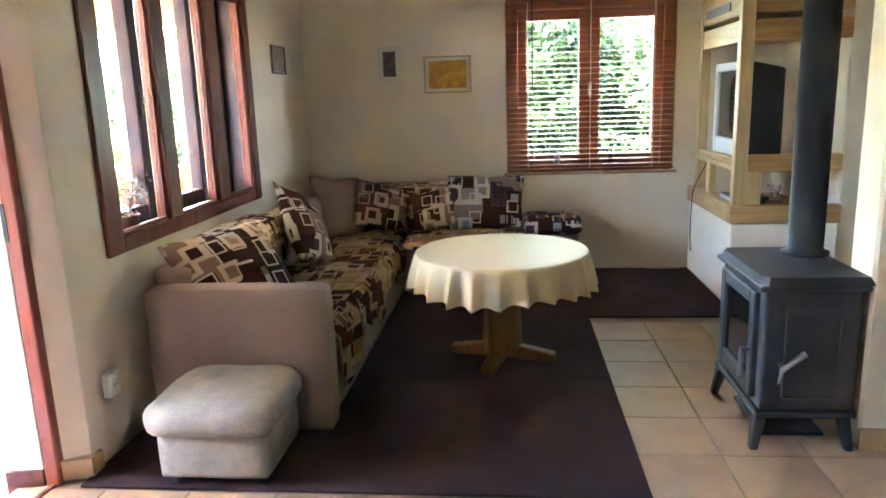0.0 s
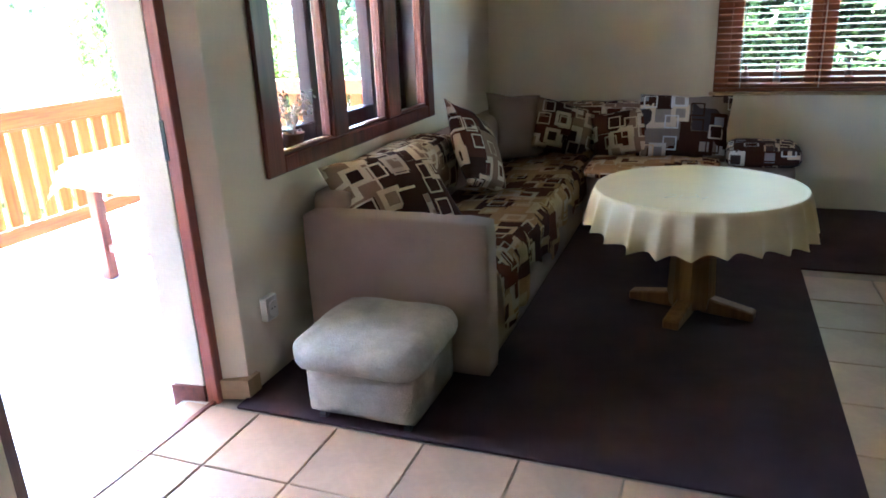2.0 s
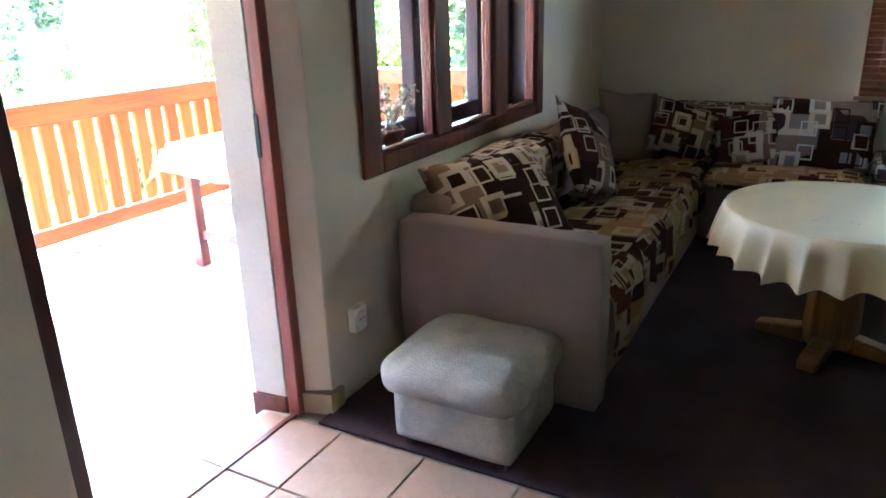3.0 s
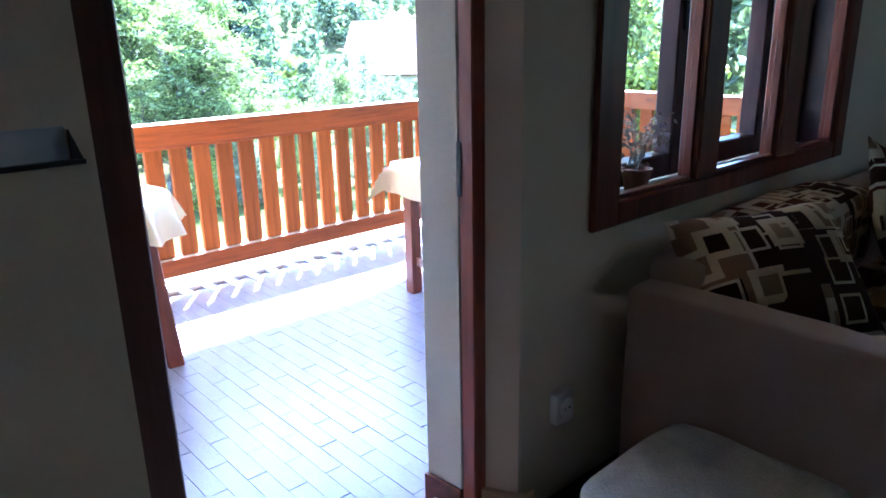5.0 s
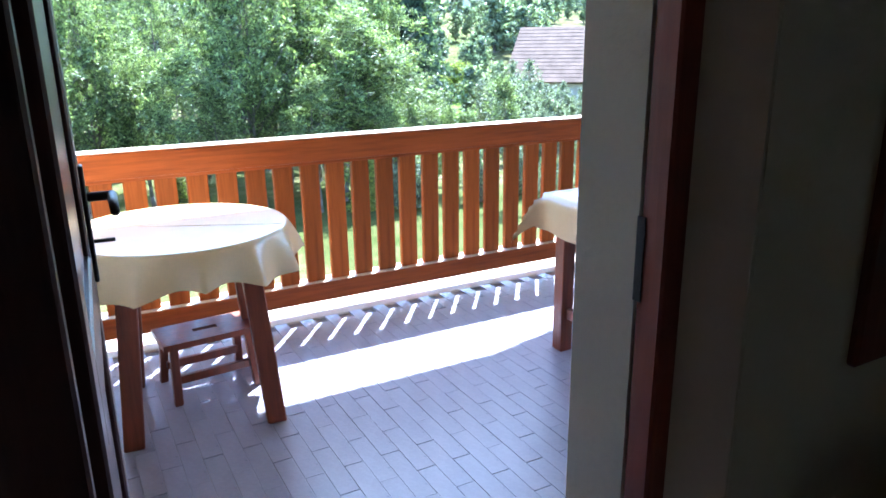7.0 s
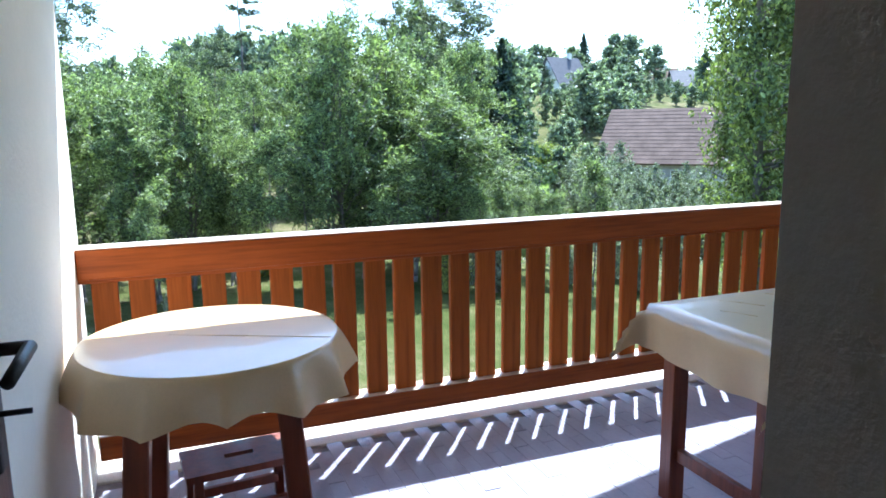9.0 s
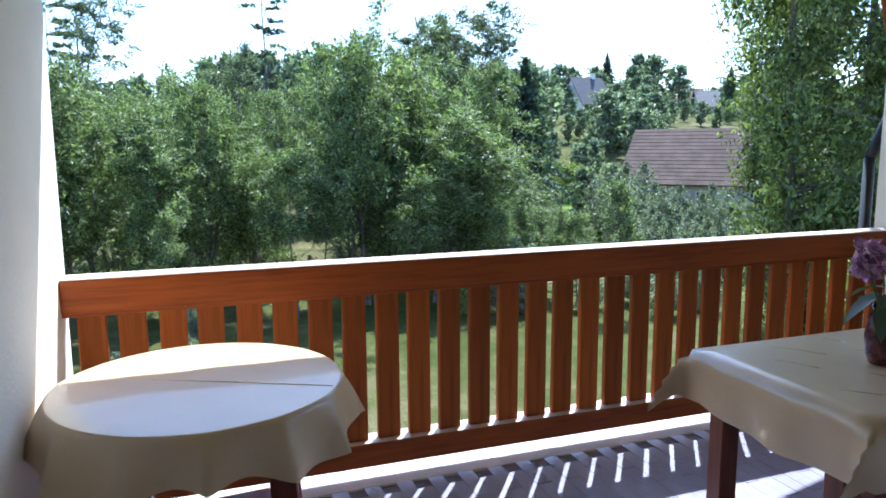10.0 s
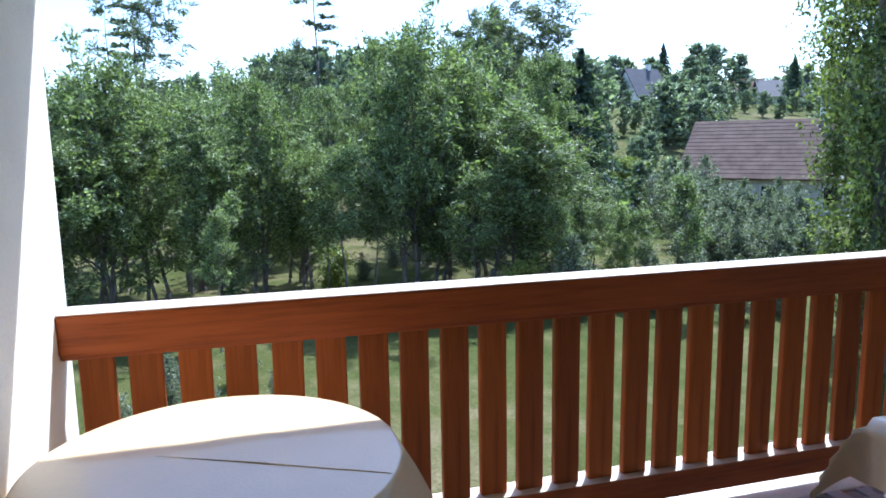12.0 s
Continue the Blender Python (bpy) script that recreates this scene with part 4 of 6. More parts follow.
def picture(name, label, m, w, h, frame_mat, mats, border, fw=0.012):
    """A framed picture in its own x-z plane, facing -y."""
    p = thing(name, label, "picture")
    fb = bmesh.new()
    for a, b, c, d in ((-w / 2, -w / 2 + fw, -h / 2, h / 2), (w / 2 - fw, w / 2, -h / 2, h / 2), (-w / 2 + fw, w / 2 - fw, -h / 2, -h / 2 + fw), (-w / 2 + fw, w / 2 - fw, h / 2 - fw, h / 2)):
        box(fb, a, b, -0.018, -0.001, c, d, bevel=0.002)
    part("picture_frame", fb, frame_mat, p)
    part("mount", bx(-w / 2 + fw, w / 2 - fw, -0.008, -0.001, -h / 2 + fw, h / 2 - fw), mats[0], p)
    part("print", bx(-w / 2 + fw + border, w / 2 - fw - border, -0.0105, -0.0085, -h / 2 + fw + border, h / 2 - fw - border), mats[1], p)
    p.matrix_basis = m
    return p


M_yellow = plain("ochre_print", (0.62, 0.33, 0.045), 0.6, 14, 45, 0.35, 0.0)
M_dim = plain("dark_violet_print", (0.09, 0.07, 0.085), 0.6, 22, 60, 0.5, 0.0)
M_umber = plain("umber_print", (0.3, 0.235, 0.16), 0.6, 18, 60, 0.4, 0.0)
picture("framed_picture", "ochre picture in a thin wooden frame on the back wall", pose(-0.461, YB, 1.472), 0.345, 0.265, M_plinth, (M_mount, M_yellow), 0.022)
picture("framed_picture", "small dark picture in a white frame on the back wall", pose(-0.888, YB, 1.56), 0.165, 0.25, M_mount, (M_mount, M_dim), 0.024)
picture("framed_picture", "small brown picture on the window wall", pose(XW, 4.68, 1.585, 0, 0, 90), 0.26, 0.18, M_umber, (M_mount, M_umber), 0.004)


def pot_plant(at, r, h, label, twigs, seed, leafy):
    rng = random.Random(seed)
    s = thing("pot_plant", label, "plant", at)
    bm = bmesh.new()
    lathe(bm, [(r * 0.72, 0), (r, h * 0.9), (r * 1.06, h * 0.9), (r * 1.06, h), (r * 0.9, h), (r * 0.88, h * 0.85)], at, 20)
    part("pot", bm, M_soil, s)
    bm = bmesh.new()
    for k in range(twigs):
        a, t = rng.uniform(0, 6.28), rng.uniform(0.25, 1.0)
        p = Vector(at) + Vector((0, 0, h * 0.9))
        d = Vector((math.cos(a) * t * 0.35, math.sin(a) * t * 0.8, 1)).normalized()
        for j in range(4):
            q = p + d * rng.uniform(0.025, 0.05)
            rod(bm, p, q, 0.0026, 0.002, 5)
            for _ in range(leafy):
                c = q + Vector([rng.uniform(-0.025, 0.025) for _ in range(3)])
                u = Vector([rng.uniform(-1, 1) for _ in range(3)]).normalized() * 0.011
                w2 = u.orthogonal().normalized() * 0.005
                bm.faces.new([bm.verts.new(c - u), bm.verts.new(c + w2), bm.verts.new(c + u), bm.verts.new(c - w2)])
            p = q
            d = (d + Vector([rng.uniform(-0.35, 0.35) for _ in range(3)])).normalized()
    part("foliage", bm, M_twig if leafy else M_bark, s, "pale dry twigs" if leafy else "bare twiggy stems")


pot_plant((-1.63, 2.83, 0.788), 0.045, 0.07, "small plant with pale dry leaves on the inner sill", 9, 5, 5)
pot_plant((0.72, YB - 0.014, 0.8005), 0.024, 0.075, "twiggy plant in a brown pot on the window ledge", 11, 8, 0)
for k, (x, h) in enumerate(((0.15, 0.1), (0.33, 0.11))):
    b = thing("bottle", "small bottle on the ledge of the back window", "bottle", (x, YB - 0.013, 0.8005), "bottles on the sill")
    bm = bmesh.new()
    lathe(bm, [(0.02, 0), (0.022, 0.02), (0.02, h * 0.55), (0.01, h * 0.75), (0.01, h)], (x, YB - 0.013, 0.8005), 16)
    part("bottle_body", bm, M_silver if k else M_soil, b, "", True)
    bm = bmesh.new()
    rod(bm, (x, YB - 0.013, 0.8005 + h), (x, YB - 0.013, 0.8005 + h + 0.02), 0.012)
    part("stopper", bm, M_black, b)

# unseen overhang, added to stop direct sun at the back window
solid("eave_back", (XO - 0.6, 3.9, YB + 0.241, 6.6, 2.36, 2.5), M_pine_x, 0.0, "unseen overhang added to keep sun off the back window", "roof")

# ---------------------------------------------------------------- balcony
RY0, RY1 = 1.32, 5.335
solid("terrace_slab", (-4.275, XO - 0.001, 1.2, 5.62, -0.32, TZ - 0.008), M_paver_bed, label="balcony slab with dark joints under stoneware planks", category="floor")
solid("terrace_edge", (-4.62, -4.276, 1.2, 5.62, -0.32, TZ + 0.001), M_concrete, 0.006, "pale concrete edge of the balcony", "kerb")
solid("wall_balcony_end_1", (-4.46, XO - 0.001, 1.18, RY0, -2.6, 2.6), M_white, 0.006, "white rendered end wall of the balcony", "wall")
solid("wall_balcony_end_2", (-4.5, -4.18, 5.365, 5.64, -2.6, 2.2), M_white, 0.006, "white rendered corner pillar of the balcony", "wall")
solid("wall_balcony_end_3", (-2.3, XO - 0.001, 5.3, 5.45, -2.6, 2.2), M_white, 0.006, "white rendered wall stub at the far end of the balcony", "wall")
solid("end_beam", (-4.7, XO, 5.56, 5.7, 1.94, 2.199), M_pine_x, 0.006, "pale pine beam under the far end of the balcony roof", "beam")
solid("house_base", (XO, 3.8, -2.84, 5.5, -2.6, -0.301), M_white, 0.0, "white rendered lower storey of the house", "wall")
solid("trim_5", (XO - 0.041, XO - 0.0375, 2.2207, 2.44, TZ, TZ + 0.17), M_frame_y, 0.002, "dark red plinth on the outer wall", "plinth")


def splay(name, pts, z0, z1, material, label, category):
    """An upright prism over a plan outline."""
    bm = bmesh.new()
    lo = [bm.verts.new((x, y, z0)) for x, y in pts]
    hi = [bm.verts.new((x, y, z1)) for x, y in pts]
    bm.faces.new(lo[::-1])
    bm.faces.new(hi)
    for i in range(len(pts)):
        bm.faces.new((lo[i], lo[(i + 1) % len(pts)], hi[(i + 1) % len(pts)], hi[i]))
    bmesh.ops.recalc_face_normals(bm, faces=bm.faces)
    return tagged(part(name, bm, material), label, category, "", "structure")


splay("trim_6", [(-1.796, 2.109), (-1.672, 2.131), (-1.672, 2.2203), (-1.796, 2.2203)], TZ, TZ + 0.17, M_frame_y, "dark red plinth in the outer door reveal", "plinth")
splay("door_reveal_outer", [(-1.792, 2.121), (-1.67, 2.1345), (-1.67, 2.2203), (-1.792, 2.2203)], TZ + 0.1705, 2.0, M_white, "white rendered outer door reveal", "wall")
splay("door_reveal_inner", [(-1.6165, 2.174), (XW - 0.001, 2.215), (XW - 0.001, 2.2204), (-1.6165, 2.2204)], 0.0755, 2.0, M_wall, "cream plastered splayed door reveal", "wall")
splay("trim_2", [(-1.6165, 2.158), (XW + 0.018, 2.186), (XW + 0.018, 2.2204), (-1.6165, 2.2204)], 0.0, 0.075, M_plinth, "tan tile plinth in the door reveal", "plinth")
roof = bmesh.new()
outline = [(XO, 0.9), (-4.72, 0.9), (-4.72, 3.95), (-5.12, 5.75), (XO, 5.75)]
lo = [roof.verts.new((x, y, 2.2)) for x, y in outline]
hi = [roof.verts.new((x, y, 2.34)) for x, y in outline]
roof.faces.new(lo[::-1])
roof.faces.new(hi)
for i in range(5):
    roof.faces.new((lo[i], lo[(i + 1) % 5], hi[(i + 1) % 5], hi[i]))
bmesh.ops.recalc_face_normals(roof, faces=roof.faces)
tagged(part("balcony_roof", roof, M_soffit), "pine-boarded balcony roof, paled to bounce light", "roof", "", "structure")
br = bmesh.new()
box(br, -0.045, 0.045, -0.05, 0.05, 0, 0.75, bevel=0.006)
bmesh.ops.transform(br, matrix=pose(-4.42, 5.38, 1.72, 38, 0, 22), verts=br.verts)
tagged(part("roof_brace", br, M_rail_v), "orange-brown diagonal timber brace under the roof edge", "brace", "", "structure")


def balcony_rail():
    s = thing("balcony_railing", "orange-brown stained wooden balcony railing with wide upright slats", "railing", (-4.36, 3.2, TZ))
    part("handrail", bx(-4.425, -4.305, RY0, RY1 + 0.03, 0.70, 0.818, bevel=0.008, seg=2), M_rail_h, s, "heavy horizontal handrail")
    # thin pale strips paint the sun glare along both rail tops
    part("worn_top", bx(-4.423, -4.307, RY0 + 0.002, RY1 + 0.028, 0.8185, 0.822, bevel=0.001), M_rail_glare, s, "pale strip for the glare on the handrail top")
    part("worn_top", bx(-4.403, -4.302, RY0 + 0.022, RY1 - 0.002, 0.0655, 0.0685, bevel=0.001), M_rail_glare, s, "pale strip for the glare on the bottom rail top")
    part("batten", bx(-4.395, -4.325, RY0, RY1, 0.683, 0.701, bevel=0.003), M_rail_h, s)
    part("bottom_rail", bx(-4.405, -4.30, RY0 + 0.02, RY1, -0.035, 0.066, bevel=0.008, seg=2), M_rail_h, s, "heavy bottom rail")
    sl = bmesh.new()
    box(sl, -0.016, 0.016, -0.0475, 0.0475, 0, 0.62, bevel=0.004)
    me = mesh_of("slat", sl)
    me.materials.append(M_rail_v)
    y, i = 1.36 + 0.0475, 0
    while y < RY1 - 0.05:
        o = new("slat", me)
        o.parent = s
        o.matrix_parent_inverse = s.matrix_basis.inverted()
        o.matrix_basis = pose(-4.352, y + random.uniform(-0.003, 0.003), 0.0655, random.uniform(-0.25, 0.25), 0, random.uniform(-1, 1))
        y += 0.1364
        i += 1


balcony_rail()


def end_rail():
    x0, x1, y, up = -4.18, -2.3005, 5.41, 0.03
    s = thing("balcony_railing", "short orange-brown wooden railing across the far end of the balcony", "railing", (-3.24, y, TZ))
    part("handrail", bx(x0, x1, y - 0.06, y + 0.06, 0.70 + up, 0.818 + up, bevel=0.008, seg=2), M_rail_x, s, "heavy horizontal handrail")
    part("bottom_rail", bx(x0, x1, y - 0.05, y + 0.05, -0.035 + up, 0.066 + up, bevel=0.008, seg=2), M_rail_x, s, "heavy bottom rail")
    for k in range(13):
        x = x0 + 0.09 + 0.1415 * k
        part("slat", bx(x - 0.0475, x + 0.0475, y - 0.016, y + 0.016, 0.066 + up, 0.70 + up, bevel=0.004), M_rail_v, s)


end_rail()


def table_frame(s, xs, ys, z, leg, material, turn=0.0, splay_out=0.0):
    """Four square legs and the aprons between them, turned about the frame's middle."""
    cx, cy = sum(xs) / 2, sum(ys) / 2
    m = Matrix.Translation((cx, cy, 0)) @ Matrix.Rotation(radians(turn), 4, "Z") @ Matrix.Translation((-cx, -cy, 0))
    for x in xs:
        for y in ys:
            bm = bx(x - leg / 2, x + leg / 2, y - leg / 2, y + leg / 2, TZ, z, bevel=0.005)
            for v in bm.verts:
                k = splay_out * (z - v.co.z) / (z - TZ)
                v.co.x += math.copysign(k, x - cx)
                v.co.y += math.copysign(k, y - cy)
            bmesh.ops.transform(bm, matrix=m, verts=bm.verts)
            part("leg", bm, material, s)
    rails = [(xs[0] + leg / 2, xs[1] - leg / 2, y - 0.011, y + 0.011) for y in ys] + [(x - 0.011, x + 0.011, ys[0] + leg / 2, ys[1] - leg / 2) for x in xs]
    for a, b, c, d in rails:
        bm = bx(a, b, c, d, z - 0.1, z - 0.002)
        bmesh.ops.transform(bm, matrix=m, verts=bm.verts)
        part("apron", bm, material, s)


def round_balcony_table():
    cx, cy, zt = -3.715, 1.765, 0.60
    s = thing("round_table", "round red-brown wooden balcony table with square legs", "table", (cx, cy, TZ))
    table_frame(s, (-3.84, -3.43), (1.568, 1.972), zt - 0.035, 0.07, M_table, -6.5, 0.048)
    bm = bmesh.new()
    lathe(bm, [(0.385, zt - 0.034), (0.395, zt - 0.03), (0.395, zt - 0.006), (0.39, zt - 0.003)], (cx, cy, 0), 48)
    part("tabletop", bm, M_table, s)
    bm = folds_cloth(cx, cy, 0.405, zt, 0.145, 13, 11, 0.045, 0.022)
    tagged(part("tablecloth", bm, M_cloth2, None, "", True), "ivory oilcloth tablecloth with a crease on the round balcony table", "tablecloth")
    cloth = bpy.data.objects["tablecloth.001"]
    cr = bmesh.new()
    rod(cr, (-3.775, 1.63, zt), (-3.66, 1.87, zt), 0.0015, 0.0032, 6)
    rod(cr, (-3.66, 1.87, zt), (-3.535, 2.12, zt), 0.0032, 0.002, 6)
    part("crease", cr, M_cloth2, cloth, "raised fold line", True)


round_balcony_table()


def step_stool():
    cx, cy = -3.795, 1.832
    s = thing("step_stool", "low glossy red-brown wooden stool under the round table", "stool", (cx, cy, TZ))
    m = pose(cx, cy, TZ, 0, 0, 5)
    top = bmesh.new()
    for a, b, c, d in ((-0.11, 0.11, -0.19, -0.05), (-0.11, 0.11, 0.05, 0.19), (-0.11, -0.016, -0.05, 0.05), (0.016, 0.11, -0.05, 0.05)):
        box(top, a, b, c, d, 0.225, 0.25)
    bmesh.ops.remove_doubles(top, verts=top.verts, dist=1e-4)
    bmesh.ops.transform(top, matrix=m, verts=top.verts)
    part("seat", top, M_table, s, "seat board with a hand slot")
    for x in (-0.085, 0.085):
        for y in (-0.15, 0.15):
            bm = bmesh.new()
            box(bm, x - 0.016, x + 0.016, y - 0.016, y + 0.016, 0, 0.225, bevel=0.003)
            for v in bm.verts:
                v.co.y += math.copysign(0.012, y) * (1 - v.co.z / 0.225)
                v.co.x += math.copysign(0.04, x) * (1 - v.co.z / 0.225)
            bmesh.ops.transform(bm, matrix=m, verts=bm.verts)
            part("leg", bm, M_table, s)
        bm = bx(x - 0.01, x + 0.01, -0.15, 0.15, 0.07, 0.105, bevel=0.003)
        bmesh.ops.transform(bm, matrix=m, verts=bm.verts)
        part("stretcher", bm, M_table, s)


step_stool()


def long_table():
    x0, x1, y0, y1, zt = -3.46, -2.80, 3.302, 4.08, 0.605
    s = thing("square_table", "square red-brown wooden balcony table", "table", (-3.13, 3.7, TZ))
    table_frame(s, (x0 + 0.135, x1 - 0.09), (y0 + 0.026, y1 - 0.07), zt - 0.035, 0.066, M_table)
    part("stretcher", bx(x0 + 0.17, x1 - 0.11, y0 + 0.015, y0 + 0.042, 0.05, 0.1, bevel=0.003), M_table, s)
    part("tabletop", bx(x0 + 0.004, x1 - 0.004, y0 + 0.004, y1 - 0.004, zt - 0.034, zt - 0.003, bevel=0.004), M_table, s)
    bm = bmesh.new()
    n = 26
    def at(u, v):
        """u, v in -1.25..1.25; past 1 the cloth hangs down."""
        hx, hy = (x1 - x0) / 2, (y1 - y0) / 2
        ou, ov = max(0, abs(u) - 1), max(0, abs(v) - 1)
        fx, fy = ou * 0.6, ov * 0.6
        drop = math.hypot(fx, fy) * (0.9 if ou and ov else 1.0) + 0.012 * math.sin((u * 3 + v * 4)) * min(1, (fx + fy) * 8)
        ex = (0.014 + 0.12 * min(fx, fy) + 0.01 * math.sin(v * 11) * min(1, fx * 8)) * min(1, ou * 20)
        ey = (0.014 + 0.85 * min(fx, fy) + 0.01 * math.sin(u * 9) * min(1, fy * 8)) * min(1, ov * 20)
        px = math.copysign(min(1, abs(u)) * hx + ex, u)
        py = math.copysign(min(1, abs(v)) * hy + ey, v)
        return Vector(((x0 + x1) / 2 + px, (y0 + y1) / 2 + py, zt - drop + (0.0015 * math.sin(u * 17) if not ou and not ov else 0)))
    ts = [-1.3 + 0.3 * k / 6 for k in range(6)] + [-1 + 2 * k / 14 for k in range(15)] + [1 + 0.3 * k / 6 for k in range(1, 7)]
    g = [[bm.verts.new(at(u, v)) for v in ts] for u in ts]
    for i in range(len(ts) - 1):
        for j in range(len(ts) - 1):
            bm.faces.new((g[i][j], g[i + 1][j], g[i + 1][j + 1], g[i][j + 1]))
    tagged(part("tablecloth", bm, M_cloth2, None, "", True), "ivory oilcloth hanging over the square balcony table", "tablecloth")
    cloth = bpy.data.objects["tablecloth.002"]
    for cx, cy, ln, turn in ((-3.33, 3.62, 0.16, 35), (-3.22, 3.5, 0.13, 28), (-3.2, 3.86, 0.18, 40), (-3.02, 3.66, 0.15, 32), (-3.36, 3.84, 0.12, 22), (-2.96, 3.46, 0.12, 48)):
        u = Vector((math.cos(radians(turn)), math.sin(radians(turn)), 0)) * ln / 2
        cr = bmesh.new()
        rod(cr, Vector((cx, cy, zt)) - u, (cx, cy, zt), 0.0012, 0.0034, 6)
        rod(cr, (cx, cy, zt), Vector((cx, cy, zt)) + u, 0.0034, 0.0012, 6)
        part("crease", cr, M_cloth2, cloth, "raised fold line", True)
    vx, vy = -3.13, 3.74
    v = thing("flower_vase", "painted glass vase of lilac flowers on the table", "vase", (vx, vy, zt))
    bm = bmesh.new()
    lathe(bm, [(0.036, 0.002), (0.047, 0.03), (0.052, 0.085), (0.046, 0.14), (0.034, 0.165), (0.04, 0.185), (0.034, 0.18), (0.03, 0.16)], (vx, vy, zt), 28)
    part("vase_body", bm, M_vase, v, "dark vase painted red and white", True)
    rng = random.Random(5)
    for k in range(7):
        a = k * 2.4
        r = 0.035 if k == 0 else rng.uniform(0.07, 0.125)
        tip = Vector((vx + r * math.cos(a), vy + r * math.sin(a), zt + 0.36 - 0.5 * r + rng.uniform(-0.02, 0.02)))
        st = bmesh.new()
        rod(st, (vx, vy, zt + 0.12), tip, 0.0035, 0.003, 6)
        part("stem", st, M_leaf, v, "green stem")
        # ruffled petals in shells round the tip
        fl = bmesh.new()
        for j in range(70):
            d = Vector((rng.gauss(0, 1), rng.gauss(0, 1), rng.gauss(0.25, 1))).normalized()
            c = tip + d * rng.uniform(0.018, 0.042)
            u = d.cross(Vector((rng.gauss(0, 1), rng.gauss(0, 1), rng.gauss(0, 1)))).normalized()
            w = (d + u * rng.uniform(-0.6, 0.6)).normalized() * rng.uniform(0.014, 0.022)
            u = u * rng.uniform(0.012, 0.02)
            fl.faces.new([fl.verts.new(c - w * 0.5), fl.verts.new(c + u), fl.verts.new(c + w), fl.verts.new(c - u)])
        part("blossom", fl, M_petal, v, "ruffled lilac blossom")
        for j in range(2):
            root = Vector((vx, vy, zt + 0.17)).lerp(tip, rng.uniform(0.1, 0.55))
            b = a + rng.uniform(-1.2, 1.2)
            out = Vector((math.cos(b), math.sin(b), rng.uniform(-0.5, 0.3))).normalized()
            wide = out.cross(Vector((0, 0, 1))).normalized() * rng.uniform(0.022, 0.032)
            long = rng.uniform(0.1, 0.15)
            lv = bmesh.new()
            rows = []
            for q in range(6):
                f = q / 5
                c = root + out * long * f - Vector((0, 0, 0.05 * f * f))
                h = wide * (math.sin(math.pi * (0.06 + 0.94 * f)) ** 0.8 if f < 1 else 0.04)
                rows.append((lv.verts.new(c - h), lv.verts.new(c - Vector((0, 0, 0.006))), lv.verts.new(c + h)))
            for p, q in zip(rows, rows[1:]):
                lv.faces.new((p[0], p[1], q[1], q[0]))
                lv.faces.new((p[1], p[2], q[2], q[1]))
            part("leaf", lv, M_leaf_g, v, "broad grey-green leaf", True)


M_vase = plain("painted_vase", (0.16, 0.05, 0.05), 0.2, 30, 60, 0.7, 0.0)
long_table()

pipe = bmesh.new()
rod(pipe, (-4.54, 5.345, -2.6), (-4.54, 5.345, 1.2), 0.03, n=16)
rod(pipe, (-4.54, 5.345, 1.2), (-4.53, 5.45, 1.42), 0.03, n=16)
rod(pipe, (-4.53, 5.45, 1.42), (-4.53, 5.45, 2.2), 0.03, n=16)
tagged(part("downpipe", pipe, M_pipe, None, "", True), "dark grey rainwater downpipe beside the pillar", "pipe")

# ---------------------------------------------------------------- land, trees and houses


def land(x, y):
    d = max(0.0, -x - 34.0)
    rise = 0.185 * d / (1 + d / 260.0)
    k = 1 / (1 + math.exp(-(y + 0.12 * x + 6) / 9.0))
    far = 0.03 * max(0.0, math.hypot(x, y) - 150)
    return -2.45 - 0.03 * max(0.0, min(16.0, -x - 5)) + rise * (0.12 + 0.88 * k) + min(14, far) + 0.12 * noise.noise(Vector((x * 0.15, y * 0.15, 0)))


g = bmesh.new()
steps = [-900, -600, -400, -300, -240, -200] + list(range(-180, -40, 10)) + list(range(-40, 20, 2)) + list(range(20, 100, 20)) + [150, 300, 900]
ysteps = [-900, -500, -300, -200, -140, -100, -80, -60] + list(range(-50, 80, 3)) + list(range(80, 260, 15)) + [300, 500, 900]
rows = [[g.verts.new((x, y, land(x, y))) for y in ysteps] for x in steps]
for a, b in zip(rows, rows[1:]):
    for i in range(len(ysteps) - 1):
        g.faces.new((a[i], b[i], b[i + 1], a[i + 1]))
bmesh.ops.recalc_face_normals(g, faces=g.faces)
tagged(part("ground", g, M_ground, None, "", True), "sunlit meadow sloping to the trees and up the far hill", "ground", "", "structure")


def lawn_patch(b0, b1, d0, d1):
    """Mown grass on the slope, lying on the ground."""
    bm = bmesh.new()
    n = 10
    rows = []
    for i in range(n + 1):
        row = []
        for j in range(n + 1):
            b, d = b0 + (b1 - b0) * i / n, d0 + (d1 - d0) * j / n + 1.2 * math.sin(i * 0.9)
            x, y = -2.1 - d * math.sin(radians(b)), 1.84 + d * math.cos(radians(b))
            row.append(bm.verts.new((x, y, land(x, y) + 0.12)))
        rows.append(row)
    for a, b in zip(rows, rows[1:]):
        for j in range(n):
            bm.faces.new((a[j], a[j + 1], b[j + 1], b[j]))
    bmesh.ops.recalc_face_normals(bm, faces=bm.faces)
    tagged(part("lawn", bm, M_lawn, None, "", True), "bright green mown lawn on the slope", "lawn", "", "structure")


lawn_patch(58.4, 63.4, 37.5, 42)


